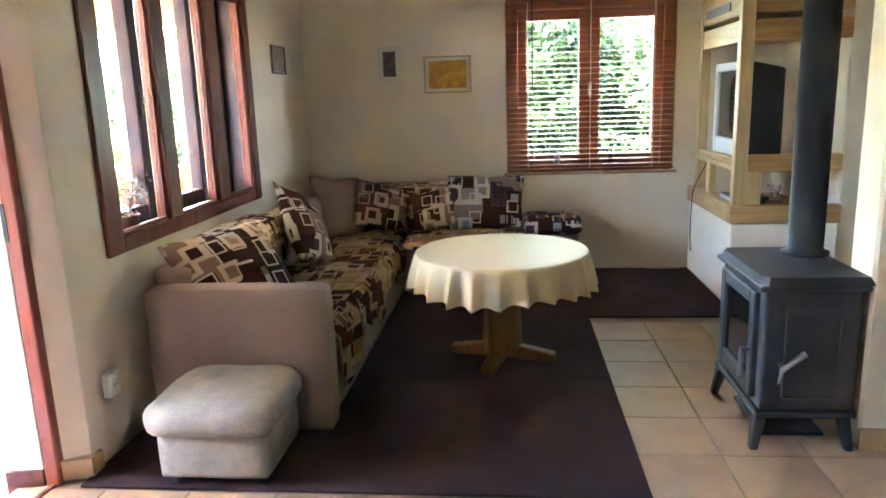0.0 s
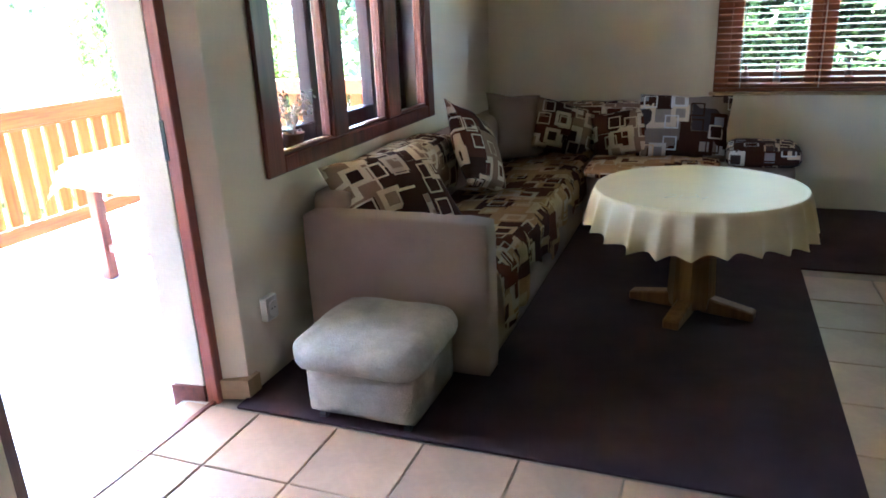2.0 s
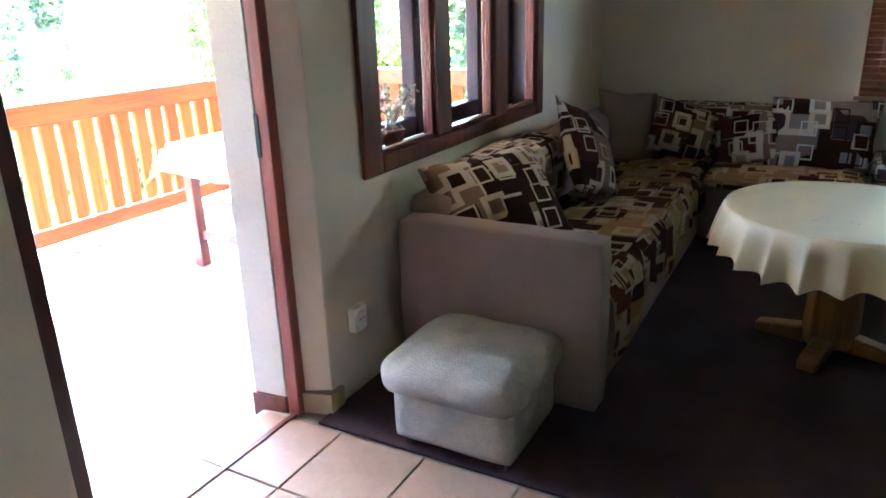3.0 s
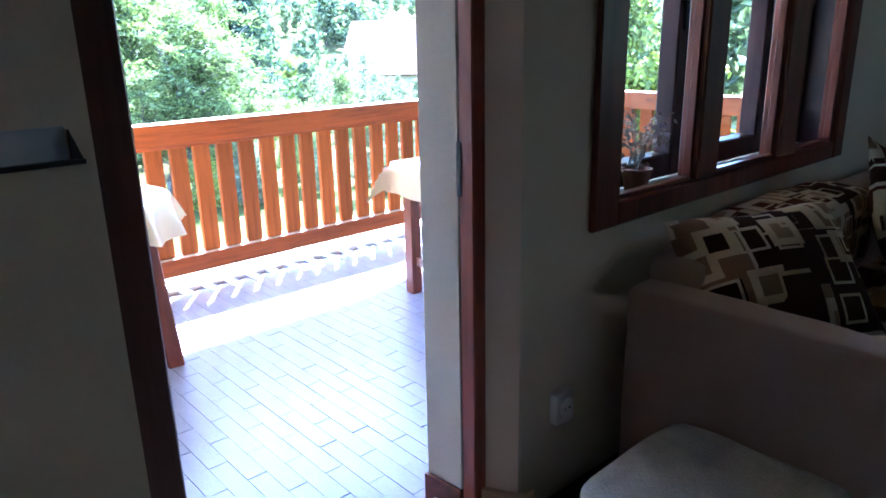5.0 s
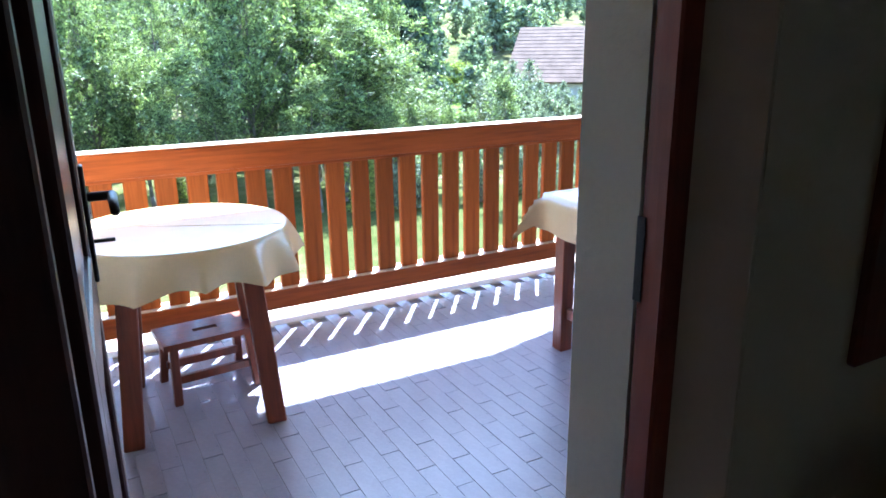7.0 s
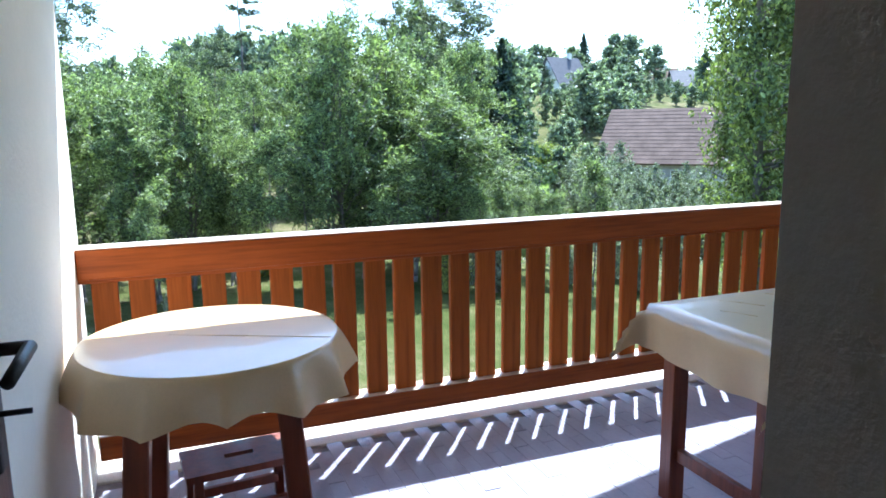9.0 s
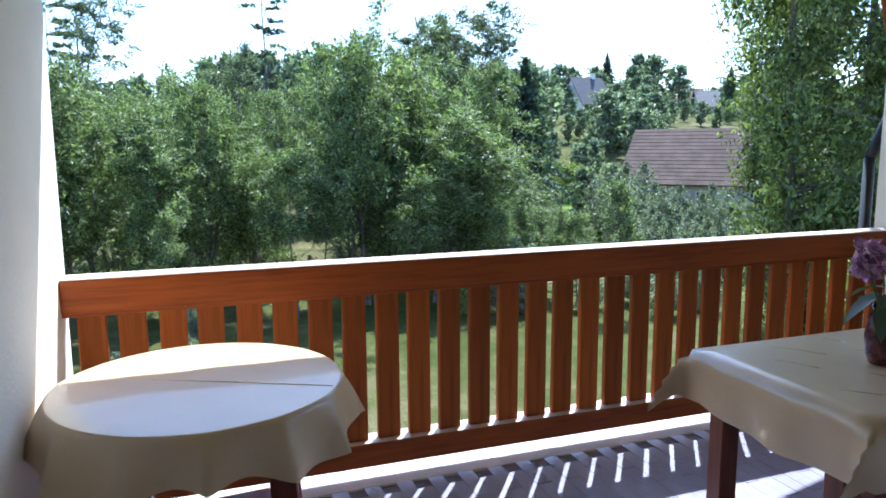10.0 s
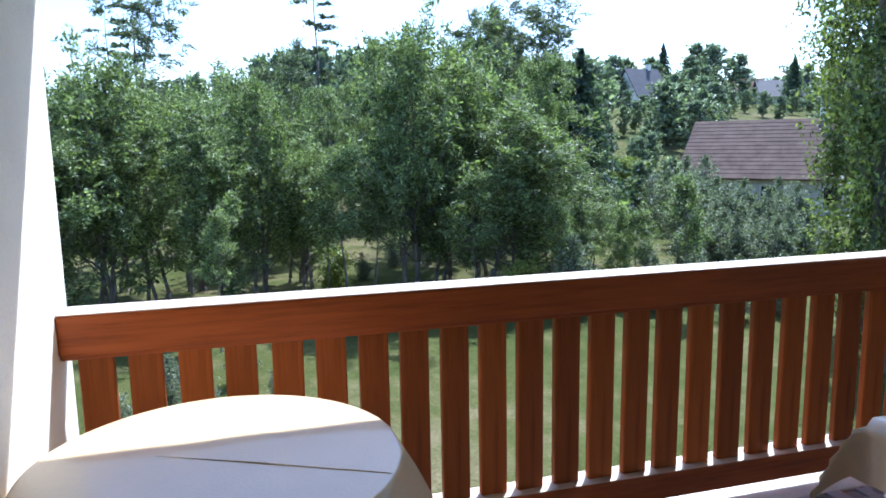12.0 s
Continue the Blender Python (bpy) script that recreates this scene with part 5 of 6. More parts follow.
def leaf_mesh(name, centres, size, material, seed, long=1.7, droop=0.0, along=None):
    """Many small leaf blades at the centres given, as one mesh."""
    rng = np.random.RandomState(seed)
    n = len(centres)
    u = rng.normal(size=(n, 3))
    u[:, 2] -= droop
    if along is not None:
        u = along + u * 0.25
    u /= np.linalg.norm(u, axis=1, keepdims=True)
    w = np.cross(u, rng.normal(size=(n, 3)))
    w /= np.linalg.norm(w, axis=1, keepdims=True)
    s = size * rng.uniform(0.6, 1.3, size=(n, 1))
    bend = np.cross(u, w) * s * 0.18
    p = np.stack([centres - u * s * long / 2, centres + w * s / 2 + bend, centres + u * s * long / 2, centres - w * s / 2 + bend], 1).reshape(-1, 3)
    me = bpy.data.meshes.new(name)
    f = np.arange(4 * n).reshape(-1, 4)
    me.from_pydata(p.tolist(), [], f.tolist())
    me.materials.append(material)
    return me


def tree(name, label, height, spread, n_leaf, leaf, material, seed, form="broad", trunk=0.09, stems=1, low=0.18):
    """A tapered trunk with limbs, twigs and a crown of many leaves, at the origin."""
    rng = random.Random(seed)
    nr = np.random.RandomState(seed)
    t = thing(name, label, "tree")
    wood = bmesh.new()
    twigs = []
    for k in range(stems):
        lean = Vector((rng.uniform(-0.14, 0.14), rng.uniform(-0.14, 0.14), 1)) if stems > 1 else Vector((rng.uniform(-0.04, 0.04), rng.uniform(-0.04, 0.04), 1))
        tall = height * (1 if k == 0 else rng.uniform(0.6, 0.95))
        p, r = Vector((rng.uniform(-0.4, 0.4) * (stems > 1), rng.uniform(-0.4, 0.4) * (stems > 1), -0.3)), trunk
        seg = 12
        lopsided = rng.uniform(0, 6.283)
        for j in range(seg):
            q = p + (lean + Vector((rng.uniform(-0.1, 0.1), rng.uniform(-0.1, 0.1), 0))) * (tall / seg)
            r2 = trunk * (1 - 0.92 * (j + 1) / seg)
            rod(wood, p, q, max(0.012, r), max(0.01, r2), 7)
            h = (j + 1) / seg
            if h > low and form != "spruce":
                for _ in range({"broad": 4, "ash": 3, "open": 2, "weeping": 5, "layered": 4}[form]):
                    a = rng.uniform(0, 6.283)
                    f = min(1, max(0.1, (h - low * 0.6) / (1.04 - low * 0.6)))
                    prof = math.sin(math.pi * f ** 0.8) ** 0.6 if form != "layered" else (1.25 - f) ** 0.6
                    L = spread * rng.uniform(0.3, 1.15) * max(0.22, prof) * (1 + 0.3 * math.cos(a - lopsided))
                    up = {"broad": rng.uniform(0.2, 0.95), "ash": rng.uniform(0.5, 1.4), "open": rng.uniform(0.5, 1.5), "weeping": rng.uniform(0.1, 0.6), "layered": rng.uniform(-0.15, 0.4)}[form]
                    o = p.lerp(q, rng.random())
                    e = o + Vector((math.cos(a) * L, math.sin(a) * L, up * L))
                    rod(wood, o, e, max(0.01, r2 * 0.42), 0.005, 4)
                    for _ in range(3 if form == "ash" else 7):
                        s = rng.uniform(0.55, 1.0) if form == "ash" else rng.uniform(0.2, 1.0)
                        c = o.lerp(e, s)
                        d = (e - o).normalized() * 0.7 + Vector([rng.gauss(0, 0.75) for _ in range(3)])
                        if form == "layered":
                            d.z *= 0.3
                        if form == "weeping":
                            d = d * 0.35 + Vector((0, 0, -1.0))
                        tl = spread * rng.uniform(0.18, 0.42) * {"weeping": 1.8, "layered": 0.75, "broad": 1, "ash": 0.72, "open": 0.9}[form]
                        twigs.append((*c, *(c + d.normalized() * tl), tl))
            p, r = q, r2
        for _ in range(5):
            d = Vector((rng.gauss(0, 0.5), rng.gauss(0, 0.5), 1)).normalized() * spread * 0.3
            twigs.append((*(p - d * 0.3), *(p + d), spread * 0.3))
    part("trunk", wood, M_bark, t, "", True)
    if form == "spruce":
        h = nr.uniform(0.05, 1.0, n_leaf) ** 0.85
        lay = np.round(h * 26) / 26
        a = np.round(nr.uniform(0, 6.283, n_leaf) * 2.2 + lay * 9) / 2.2 + nr.normal(size=n_leaf) * 0.12
        rad = spread * (1.02 - lay) * nr.uniform(0.1, 1.0, n_leaf) ** 0.6 * (0.75 + 0.35 * np.sin(lay * 57 + a * 3))
        c = np.stack([rad * np.cos(a), rad * np.sin(a), lay * height - 0.3 * rad + nr.normal(size=n_leaf) * 0.06], 1)
    else:
        tw = np.array(twigs)
        idx = nr.randint(len(tw), size=n_leaf)
        f = nr.uniform(0.0, 1.05, size=(n_leaf, 1))
        c = tw[idx, :3] * (1 - f) + tw[idx, 3:6] * f + nr.normal(size=(n_leaf, 3)) * (0.16 * tw[idx, 6:7]) * np.array([1, 1, 0.5 if form == "layered" else 0.9])
    way = None
    if form in ("ash", "open"):
        # compound leaves: leaflets in pairs along a drooping stalk
        n = n_leaf // 9
        idx = nr.randint(len(tw), size=n)
        f = nr.uniform(0.15, 1.05, size=(n, 1)) ** 0.7
        base = tw[idx, :3] * (1 - f) + tw[idx, 3:6] * f + nr.normal(size=(n, 3)) * 0.06
        stalk = (tw[idx, 3:6] - tw[idx, :3]) / tw[idx, 6:7] * 0.7 + nr.normal(size=(n, 3)) * 0.6
        stalk[:, 2] -= 0.35
        stalk /= np.linalg.norm(stalk, axis=1, keepdims=True)
        side = np.cross(stalk, nr.normal(size=(n, 3)) * 0.4 + np.array([0, 0, 1.0]))
        side /= np.linalg.norm(side, axis=1, keepdims=True)
        c, way = [], []
        for k in range(9):
            sg = 0.0 if k == 8 else (1.0 if k % 2 else -1.0)
            w = stalk * (0.55 if sg else 1.0) + side * sg
            c.append(base + stalk * (0.05 + 0.055 * (k // 2)) + w * leaf * 1.2)
            way.append(w)
        c, way = np.concatenate(c), np.concatenate(way)
    ob = new("crown", leaf_mesh("crown", c, leaf, material, seed, 2.5 if way is not None else 1.9, 1.2 if form == "weeping" else 0.0, way))
    ob.parent = t
    return t


def at(bearing, dist):
    """A place seen from the balcony door under a compass-like bearing."""
    x, y = -2.1 - dist * math.sin(radians(bearing)), 1.84 + dist * math.cos(radians(bearing))
    return x, y, land(x, y)


KINDS = {
    "ash": tree("ash_tree", "young green ash tree at the edge of the meadow", 6.0, 1.5, 24000, 0.044, M_leaf, 1, "ash", 0.06, 3, 0.32),
    "ash2": tree("ash_tree", "bushy green ash tree at the edge of the meadow", 5.6, 1.7, 26000, 0.044, M_leaf, 2, "ash", 0.065, 4, 0.27),
    "sapling": tree("ash_sapling", "slender ash sapling with a bare lower stem", 5.0, 0.85, 5200, 0.044, M_leaf, 21, "ash", 0.045, 1, 0.5),
    "willow": tree("willow_shrub", "grey-green willow shrub on the meadow", 3.8, 1.2, 6500, 0.075, M_leaf_g, 3, "broad", 0.05, 3, 0.1),
    "tall": tree("larch_tree", "tall thin larch with sparse layered branches", 11.0, 1.45, 7000, 0.06, M_leaf_t, 4, "layered", 0.1, 1, 0.3),
    "open": tree("alder_tree", "tall alder with a sparse see-through crown", 10.0, 1.8, 16000, 0.05, M_leaf_t, 15, "open", 0.1, 2, 0.36),
    "tall2": tree("alder_tree", "tall alder with an open crown", 10.5, 2.3, 9000, 0.075, M_leaf, 5, "broad", 0.13, 1, 0.4),
    "spruce": tree("spruce_tree", "dark green spruce behind the meadow", 9.0, 3.9, 12000, 0.15, M_leaf_d, 6, "spruce", 0.12),
    "birch": tree("birch_tree", "large drooping birch beside the house", 10.5, 1.55, 25000, 0.058, M_leaf_b, 7, "weeping", 0.13, 1, 0.14),
    "gold": tree("yellow_shrub", "yellow-green shrub in the sun", 3.0, 1.2, 8000, 0.075, M_leaf_y, 8, "broad", 0.05, 3, 0.08),
    "round": tree("hill_tree", "round-crowned far tree with haze in its leaf colour", 8.0, 2.9, 3000, 0.3, M_leaf_haze, 9, "broad", 0.16, 1, 0.15),
}
# bearing, distance and size of each
PLACES = {
    "ash": ((103.5, 17.5, 0.95), (96.5, 18.5, 0.9), (92.0, 17.5, 0.92), (74.5, 19.0, 1.12), (70.0, 18.0, 1.05), (66.0, 20.0, 0.72), (64.4, 21.5, 0.6), (62.7, 24.0, 0.5), (60.6, 19.0, 0.42), (65.3, 25.0, 0.8), (108.5, 18.0, 1.0), (86.5, 22.0, 0.85), (99.5, 22.0, 1.0), (89.5, 25.0, 0.95)),
    "ash2": ((100.0, 18.0, 0.94), (89.0, 18.5, 0.9), (85.5, 19.0, 0.74), (77.3, 18.2, 1.08), (72.0, 21.5, 1.15), (67.8, 19.0, 0.86), (113.0, 19.0, 1.0), (94.5, 21.5, 1.0), (75.8, 24.0, 1.15)),
    "sapling": ((82.3, 16.5, 0.78), (80.2, 17.0, 0.85), (83.8, 17.5, 0.9), (71.6, 16.5, 0.85), (92.6, 14.5, 0.72), (65.0, 17.0, 0.66), (55.4, 17.0, 0.82), (58.8, 18.0, 0.6), (63.0, 18.5, 0.62)),
    "willow": ((63.4, 16.5, 0.5), (57.5, 17.5, 0.72), (54.0, 18.5, 0.8), (51.5, 17.0, 0.78), (59.8, 20.0, 0.45), (48.5, 18.0, 0.78), (64.8, 16.5, 0.55), (46.5, 7.5, 0.3), (49.0, 8.5, 0.28), (43.5, 7.2, 0.3), (53.0, 27.0, 1.0), (50.5, 25.0, 0.92), (48.0, 27.0, 0.98), (55.5, 30.0, 1.0), (46.0, 24.0, 0.95), (51.8, 33.0, 1.05), (49.2, 34.0, 1.0), (54.3, 35.0, 1.0), (58.2, 24.0, 0.6), (53.0, 24.0, 1.0), (51.4, 23.0, 0.98), (50.0, 24.0, 1.02), (48.8, 22.5, 0.98), (55.0, 24.0, 1.0), (47.4, 23.0, 1.0), (55.6, 28.0, 1.35), (81.0, 22.0, 0.45), (78.5, 24.0, 0.5), (100.5, 10.0, 0.4), (97.0, 11.0, 0.46), (94.0, 10.5, 0.4), (91.0, 12.0, 0.45), (88.0, 11.0, 0.36), (104.5, 15.5, 0.5), (90.6, 15.5, 0.42)),
    "tall": ((97.2, 30.0, 1.03), (84.1, 31.0, 1.06), (99.0, 36.0, 0.95), (106.5, 30.0, 0.95)),
    "open": ((100.4, 27.0, 0.95), (91.2, 31.0, 0.8), (87.8, 33.0, 0.86), (73.6, 30.0, 1.0), (75.4, 32.0, 0.98), (69.2, 31.0, 1.1), (70.0, 33.0, 1.08), (68.6, 34.0, 1.02)),
    "tall2": ((70.0, 32.0, 0.9), (71.8, 34.0, 0.9), (67.0, 34.0, 0.8), (87.0, 36.0, 0.72), (86.2, 34.0, 0.68), (79.9, 38.0, 0.9), (81.0, 38.0, 0.74)),
    "spruce": ((63.5, 33.0, 0.9), (65.2, 36.0, 0.92), (64.4, 34.0, 0.84), (62.8, 36.0, 0.78), (78.0, 36.0, 0.78), (57.4, 135.0, 1.15), (48.4, 112.0, 0.9)),
    "birch": ((41.5, 13.5, 1.0), (37.5, 15.0, 1.05), (33.0, 13.5, 0.95), (43.4, 16.5, 0.85)),
    "gold": ((62.6, 43.0, 0.9), (60.2, 42.5, 0.85), (59.0, 44.0, 0.75), (61.5, 45.0, 0.8), (67.6, 16.6, 0.5), (83.2, 20.0, 0.5), (27.0, 13.0, 1.3), (30.0, 15.0, 1.2)),
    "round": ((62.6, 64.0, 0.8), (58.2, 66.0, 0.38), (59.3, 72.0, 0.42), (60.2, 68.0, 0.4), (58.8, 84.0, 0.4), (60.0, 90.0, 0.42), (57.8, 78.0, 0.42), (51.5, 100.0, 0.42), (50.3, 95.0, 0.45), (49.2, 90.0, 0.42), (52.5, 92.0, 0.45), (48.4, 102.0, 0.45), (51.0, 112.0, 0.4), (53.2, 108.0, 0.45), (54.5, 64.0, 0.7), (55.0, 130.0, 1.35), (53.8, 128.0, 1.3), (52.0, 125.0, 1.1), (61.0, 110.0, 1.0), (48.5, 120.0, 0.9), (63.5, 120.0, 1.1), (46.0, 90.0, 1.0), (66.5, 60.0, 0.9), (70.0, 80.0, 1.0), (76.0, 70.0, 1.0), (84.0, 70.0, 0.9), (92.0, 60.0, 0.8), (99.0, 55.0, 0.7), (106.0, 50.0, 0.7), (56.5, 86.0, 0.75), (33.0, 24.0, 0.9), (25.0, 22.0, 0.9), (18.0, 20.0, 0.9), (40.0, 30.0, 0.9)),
}
for k, spots in PLACES.items():
    rng = random.Random(k)
    for i, (b, d, s) in enumerate(spots):
        x, y, z = at(b, d)
        m = Matrix.Translation((x, y, z)) @ Matrix.Rotation(rng.uniform(0, 6.28), 4, "Z") @ Matrix.Diagonal((s * rng.uniform(0.9, 1.12), s * rng.uniform(0.9, 1.12), s * (rng.uniform(0.86, 1.14) if k[:3] == "ash" else 1.0), 1))
        if i == 0:
            KINDS[k].matrix_basis = m
        else:
            copy_thing(KINDS[k], m)
# tall bright shrub just beyond the end of the railing
x, y, z = at(35.2, 7.2)
copy_thing(KINDS["gold"], Matrix.Translation((x, y, z)) @ Matrix.Diagonal((0.62, 0.62, 1.1, 1)))
# a belt of further trees behind the first row
rng = random.Random(31)
for i in range(26):
    b = 66.5 + 41.5 * i / 25 + rng.uniform(-0.5, 0.5)
    d = rng.uniform(25, 38)
    s = rng.uniform(0.9, 1.05) * (0.86 if b < 76 else 0.68 if b < 83 else 0.7 if b < 89.5 else 0.6) * (d / 30) ** 0.8
    x, y, z = at(b, d)
    copy_thing(KINDS["tall2"], Matrix.Translation((x, y, z)) @ Matrix.Rotation(rng.uniform(0, 6.28), 4, "Z") @ Matrix.Diagonal((s, s, s, 1)))
# haze-coloured trees on the rise further back
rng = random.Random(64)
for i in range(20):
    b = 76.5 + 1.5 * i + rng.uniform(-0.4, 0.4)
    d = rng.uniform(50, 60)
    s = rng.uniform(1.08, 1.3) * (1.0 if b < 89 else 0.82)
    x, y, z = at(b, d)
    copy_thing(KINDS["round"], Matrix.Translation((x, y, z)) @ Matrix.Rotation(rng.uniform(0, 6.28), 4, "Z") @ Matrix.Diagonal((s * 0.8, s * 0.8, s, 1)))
# small trees round the low house and on the slope beside it
rng = random.Random(52)
for i in range(34):
    b, d = rng.uniform(55.5, 67.0), rng.uniform(35, 58)
    s = rng.uniform(0.34, 0.5)
    if 59.2 < b < 63.0 and d < 50:
        continue
    x, y, z = at(b, d)
    copy_thing(KINDS[("round", "round", "gold", "round")[i % 4]], Matrix.Translation((x, y, z)) @ Matrix.Rotation(rng.uniform(0, 6.28), 4, "Z") @ Matrix.Diagonal((s, s, s, 1)))
for b, d, s in ((56.6, 33, 1.55), (54.9, 30, 1.5), (55.6, 38, 1.75), (54.5, 41, 1.6), (52.2, 30, 1.3), (55.2, 34, 1.35), (57.6, 35, 1.35), (53.6, 36, 1.28), (52.6, 34, 1.15), (51.2, 36, 1.22), (50.0, 33, 1.15), (48.8, 36, 1.25), (47.6, 34, 1.2), (54.4, 31, 1.2)):
    x, y, z = at(b, d)
    copy_thing(KINDS["willow"], Matrix.Translation((x, y, z)) @ Matrix.Rotation(b * 7, 4, "Z") @ Matrix.Diagonal((s, s, s, 1)))
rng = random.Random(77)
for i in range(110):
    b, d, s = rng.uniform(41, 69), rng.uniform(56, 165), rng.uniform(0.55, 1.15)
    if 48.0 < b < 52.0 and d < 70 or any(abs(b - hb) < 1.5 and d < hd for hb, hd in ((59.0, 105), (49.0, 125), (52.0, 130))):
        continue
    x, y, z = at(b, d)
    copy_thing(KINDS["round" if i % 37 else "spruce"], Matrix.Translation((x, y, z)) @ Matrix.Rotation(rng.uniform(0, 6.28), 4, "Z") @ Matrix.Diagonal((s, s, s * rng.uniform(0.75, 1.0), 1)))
# dark hedge close behind the back window
hedge = tree("laurel_shrub", "dense dark green shrub close behind the house", 5.4, 1.15, 20000, 0.055, M_leaf_h, 12, "broad", 0.06, 4, 0.3)
hedge.matrix_basis = Matrix.Translation((-0.5, 7.4, land(-0.5, 7.4)))
for x, y, s in ((0.55, 7.6, 1.02), (1.5, 7.3, 0.98), (0.1, 7.9, 0.95), (1.05, 8.0, 0.95), (2.5, 7.7, 1.0), (-1.4, 7.8, 0.95), (0.1, 8.5, 1.1), (1.0, 8.6, 1.12)):
    copy_thing(hedge, Matrix.Translation((x, y, land(x, y))) @ Matrix.Rotation(x * 5, 4, "Z") @ Matrix.Diagonal((s, s, s, 1)))
# trees behind the back window
for x, y, s, k in ((-0.6, 8.6, 0.85, "ash2"), (1.4, 9.2, 0.9, "ash"), (2.6, 8.4, 0.8, "ash2"), (0.5, 10.5, 1.0, "ash2")):
    copy_thing(KINDS[k], Matrix.Translation((x, y, land(x, y))) @ Matrix.Rotation(x * 3, 4, "Z") @ Matrix.Diagonal((s, s, s, 1)))

M_roof_tile = plain("brown_roof_tiles", (0.19, 0.13, 0.098), 0.95, 1.5, 14, 0.25, 0.4, spec=0.08)
M_roof_dark = plain("grey_roof", (0.11, 0.1, 0.105), 0.8, 1.5, 14, 0.2, 0.3)


def house(label, bearing, dist, w, d, eave, ridge, turn, roof_mat, n_win):
    x, y, z = at(bearing, dist)
    h = thing("house", label, "house", (0, 0, 0))
    part("wall", bx(-w / 2, w / 2, -d / 2, d / 2, -2.0, eave), M_concrete if dist < 60 else M_white, h)
    for s in (-1, 1):
        gb = bmesh.new()
        tri = [(s * w / 2, -d / 2, eave), (s * w / 2, d / 2, eave), (s * w / 2, 0, ridge - 0.1)]
        a = [gb.verts.new(p) for p in tri]
        b = [gb.verts.new((p[0] - s * 0.2, p[1], p[2])) for p in tri]
        gb.faces.new(a)
        gb.faces.new(b[::-1])
        for i in range(3):
            gb.faces.new((a[i], b[i], b[(i + 1) % 3], a[(i + 1) % 3]))
        bmesh.ops.recalc_face_normals(gb, faces=gb.faces)
        part("gable", gb, M_white, h)
    rb = bmesh.new()
    o, ww = 0.4, w / 2 + 0.4
    drop = (ridge - eave) / (d / 2) * o
    for s in (-1, 1):
        q = [(-ww, 0, ridge), (ww, 0, ridge), (ww, s * (d / 2 + o), eave - drop), (-ww, s * (d / 2 + o), eave - drop)]
        n = Vector((0, s * (ridge - eave), d / 2)).normalized() * 0.12
        a = [rb.verts.new(p) for p in q]
        b = [rb.verts.new(Vector(p) + n) for p in q]
        rb.faces.new(a)
        rb.faces.new(b[::-1])
        for i in range(4):
            rb.faces.new((a[i], a[(i + 1) % 4], b[(i + 1) % 4], b[i]))
    bmesh.ops.recalc_face_normals(rb, faces=rb.faces)
    rf = part("roof", rb, roof_mat, h, "ribbed pitched roof")
    k = 15 if dist < 60 else 0
    for sd in (-1, 1):
        for i in range(1, k):
            f = i / k
            ry, rz = sd * (d / 2 + o) * f, ridge + (eave - drop - ridge) * f
            part("tile_course", bx(-ww, ww, ry - 0.04, ry + 0.04, rz + 0.09, rz + 0.14), roof_mat, rf)
    part("chimney", bx(w * 0.2, w * 0.2 + 0.5, -0.25, 0.25, ridge - 0.6, ridge + 0.7), M_white, rf)
    for i in range(n_win):
        u = -w / 2 + w * (i + 0.5) / n_win
        wf = part("window", bx(u - 0.5, u + 0.5, -d / 2 - 0.05, -d / 2 + 0.02, eave - 1.7, eave - 0.6), M_mount, h)
        part("pane", bx(u - 0.42, u + 0.42, -d / 2 - 0.06, -d / 2 - 0.052, eave - 1.62, eave - 0.68), M_screen, wf)
    wf = part("window", bx(w / 2 - 0.02, w / 2 + 0.05, -0.5, 0.5, eave + 0.2, eave + 1.2), M_mount, h)
    part("pane", bx(w / 2 + 0.052, w / 2 + 0.06, -0.42, 0.42, eave + 0.28, eave + 1.12), M_screen, wf)
    h.matrix_basis = Matrix.Translation((x, y, z)) @ Matrix.Rotation(radians(turn), 4, "Z")


house("low house with a wide brown tiled roof among trees", 48.9, 46.0, 9.2, 7.0, 1.7, 4.6, 40, M_roof_tile, 3)
house("white house with a steep grey roof on the hill", 59.0, 105.0, 5.2, 5.0, 1.6, 5.0, 100, M_roof_dark, 2)
house("house with a dark roof on the far hill", 49.0, 125.0, 8.0, 6.0, 1.2, 3.6, 65, M_roof_dark, 3)
house("white house with a brown roof on the far hill", 52.0, 130.0, 7.0, 5.5, 1.2, 3.4, 40, M_roof_tile, 3)

# ---------------------------------------------------------------- floor pieces
laid = set()
tile_bm = bmesh.new()
box(tile_bm, -0.1525, 0.1525, -0.1525, 0.1525, -0.009, 0.0, bevel=0.003)
tile_me = mesh_of("tile", tile_bm)
tile_me.materials.append(M_tile)
for i in range(-1, 9):
    for j in range(-9, 6):
        x, y = -1.119 + 0.31 * (i - 0.5), 2.115 + 0.31 * (j + 0.5) + 0.06
        if x < XW - 0.06 or x > 1.75 or y < -0.75 or (y > 2.16 and x < 0.4):
            continue
        if j >= 6:
            continue
        laid.add((i, j))
        o = new("tile", tile_me)
        o.parent = floor
        o.matrix_basis = pose(x, y - 0.06, random.uniform(-0.0006, 0.0006), random.uniform(-0.08, 0.08), random.uniform(-0.08, 0.08), 0)

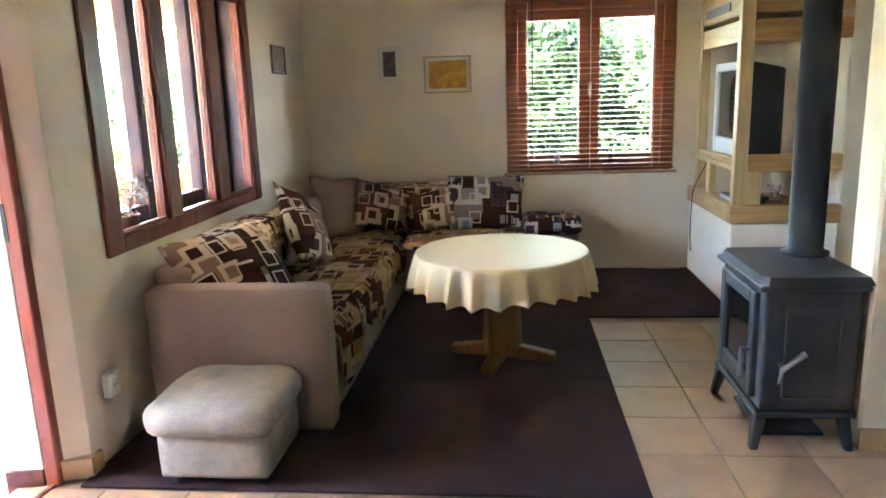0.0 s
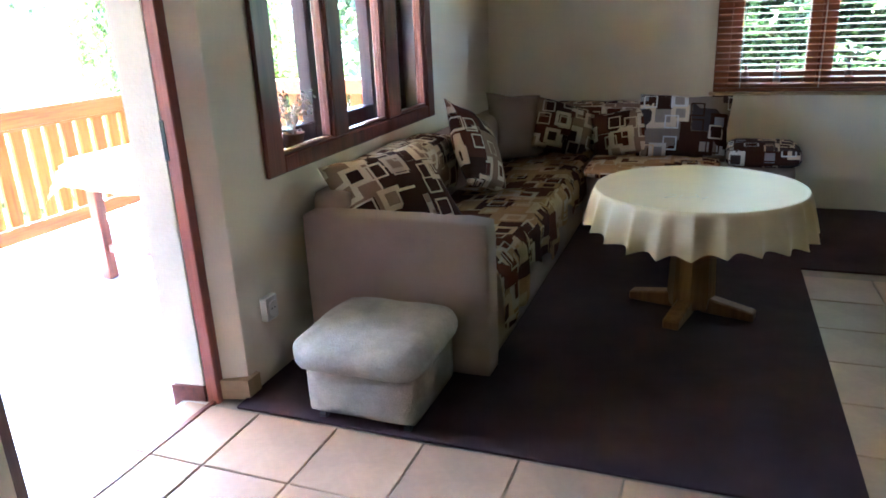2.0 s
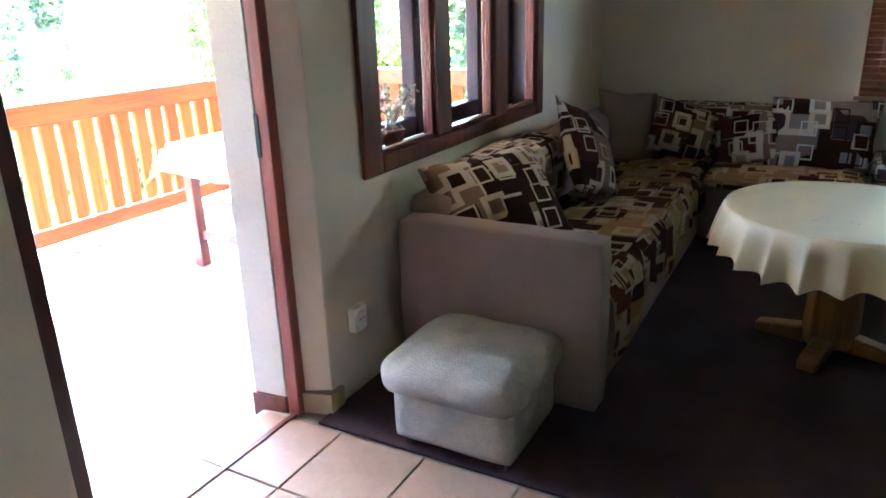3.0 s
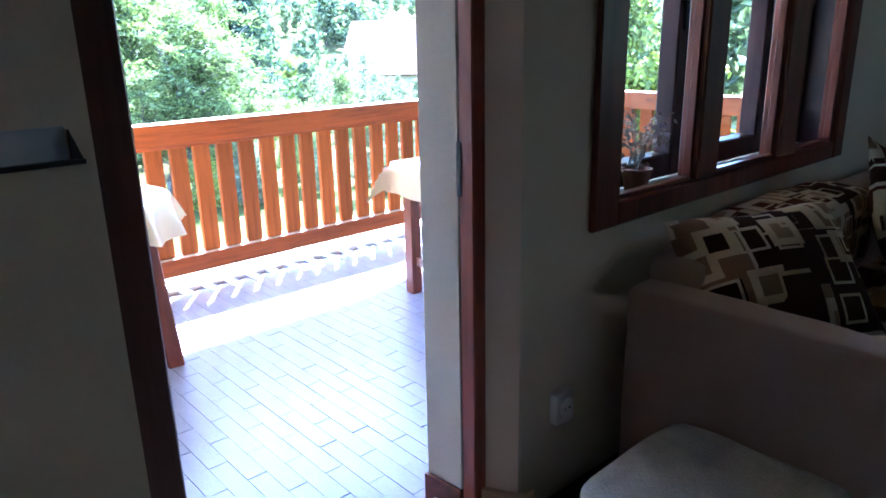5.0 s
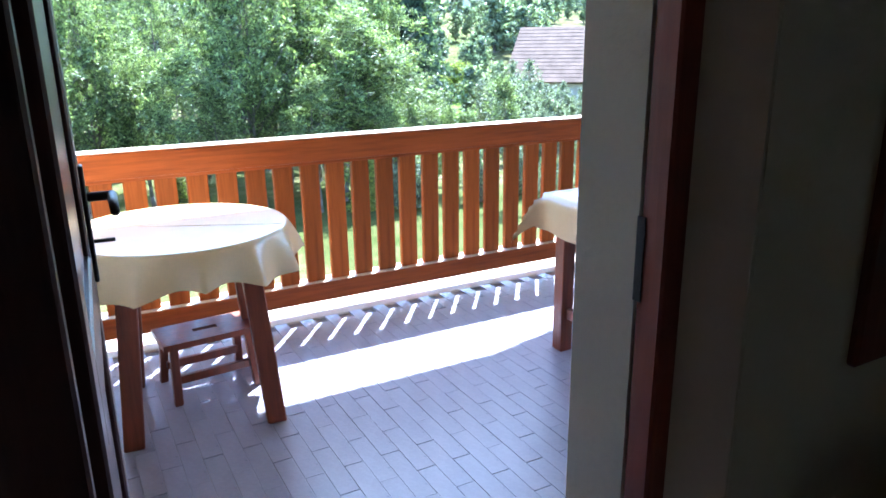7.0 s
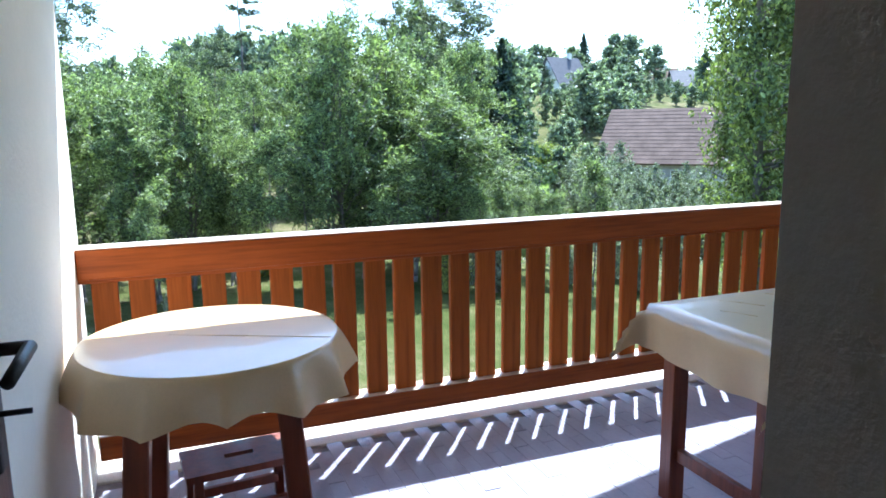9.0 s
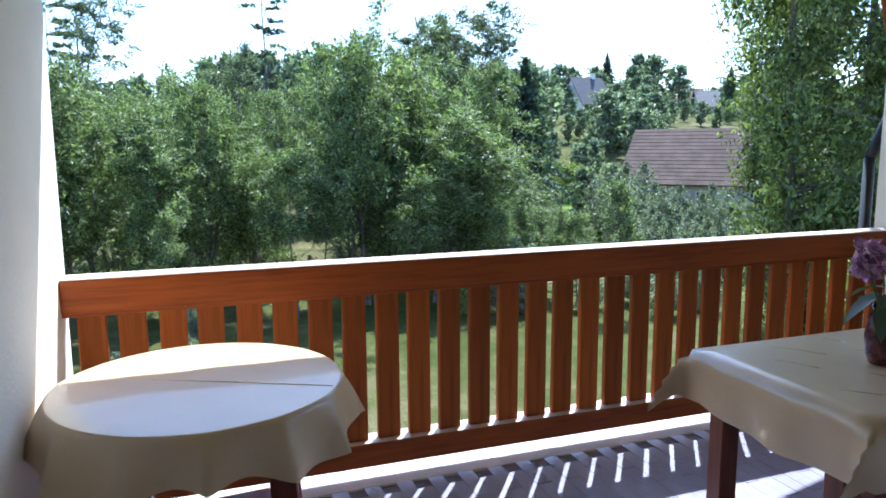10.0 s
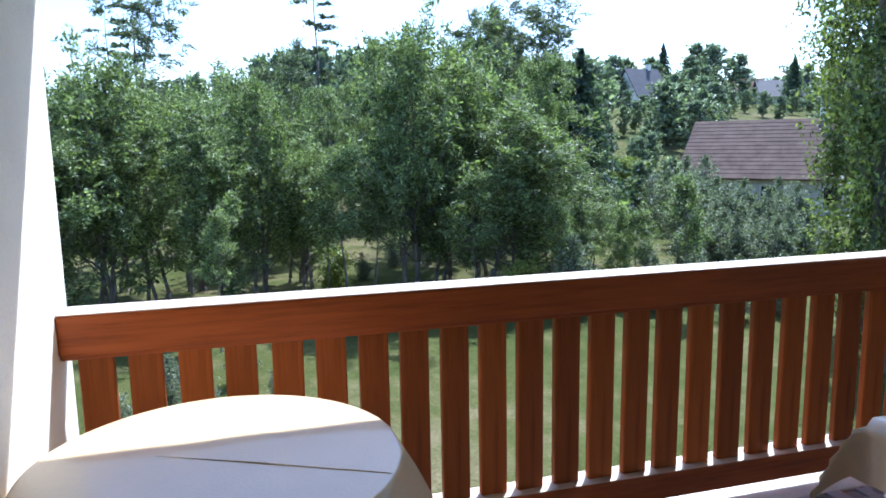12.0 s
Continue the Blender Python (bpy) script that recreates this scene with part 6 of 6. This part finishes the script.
rest_v, rest_f = [], []
tile_v = [v.co.copy() for v in tile_me.vertices]
tile_f = [tuple(p.vertices) for p in tile_me.polygons]
for i in range(-2, 17):
    for j in range(-16, 11):
        x, y = -1.119 + 0.31 * (i - 0.5), 2.115 + 0.31 * (j + 0.5)
        under = (x < 0.5 and y > 2.12) or (x < 1.4 and y > 4.0) or (x > 1.45 and y > 4.15)
        if (i, j) in laid or under or x < XW + 0.1 or x > 3.43 or y < -2.44 or y > 5.1:
            continue
        m = pose(x, y, random.uniform(-0.0006, 0.0006), random.uniform(-0.08, 0.08), random.uniform(-0.08, 0.08), 0)
        k = len(rest_v)
        rest_v += [tuple(m @ v) for v in tile_v]
        rest_f += [tuple(k + q for q in f) for f in tile_f]
me = bpy.data.meshes.new("floor_tiles")
me.from_pydata(rest_v, [], rest_f)
me.materials.append(M_tile)
ob = new("floor_tiles", me)
ob.parent = floor
tagged(ob, kind="stuff")

plank = bmesh.new()
box(plank, -0.1416, 0.1416, -0.03375, 0.03375, -0.008, 0.0, bevel=0.0008)
plank_me = mesh_of("paving_plank", plank)
plank_me.materials.append(M_paver)
slab = bpy.data.objects["terrace_slab"]
rest_v, rest_f, count = [], [], 0
base_v = [v.co.copy() for v in plank_me.vertices]
base_f = [tuple(p.vertices) for p in plank_me.polygons]
for j in range(64):
    y = 1.3835 + 0.0682 * j
    for i in range(-1, 11):
        x = -1.9275 - 0.285 * i + (0.1425 if j % 2 == 0 else 0.0) + random.uniform(-0.0012, 0.0012)
        if x < -4.28 or y > 5.5 or x > XO + 0.06:
            continue
        m = pose(x, y + random.uniform(-0.0005, 0.0005), TZ + random.uniform(-0.0008, 0.0006), random.uniform(-0.15, 0.15), random.uniform(-0.06, 0.06), 0)
        if 1.3 < y < 3.6 and -4.2 < x < -1.8 and count < 290:
            o = new("paving_plank", plank_me)
            o.parent = slab
            o.matrix_basis = m
            count += 1
        else:
            k = len(rest_v)
            rest_v += [tuple(m @ v) for v in base_v]
            rest_f += [tuple(k + q for q in f) for f in base_f]
me = bpy.data.meshes.new("paving_planks")
me.from_pydata(rest_v, [], rest_f)
me.materials.append(M_paver)
ob = new("paving_planks", me)
ob.parent = slab
tagged(ob, kind="stuff")
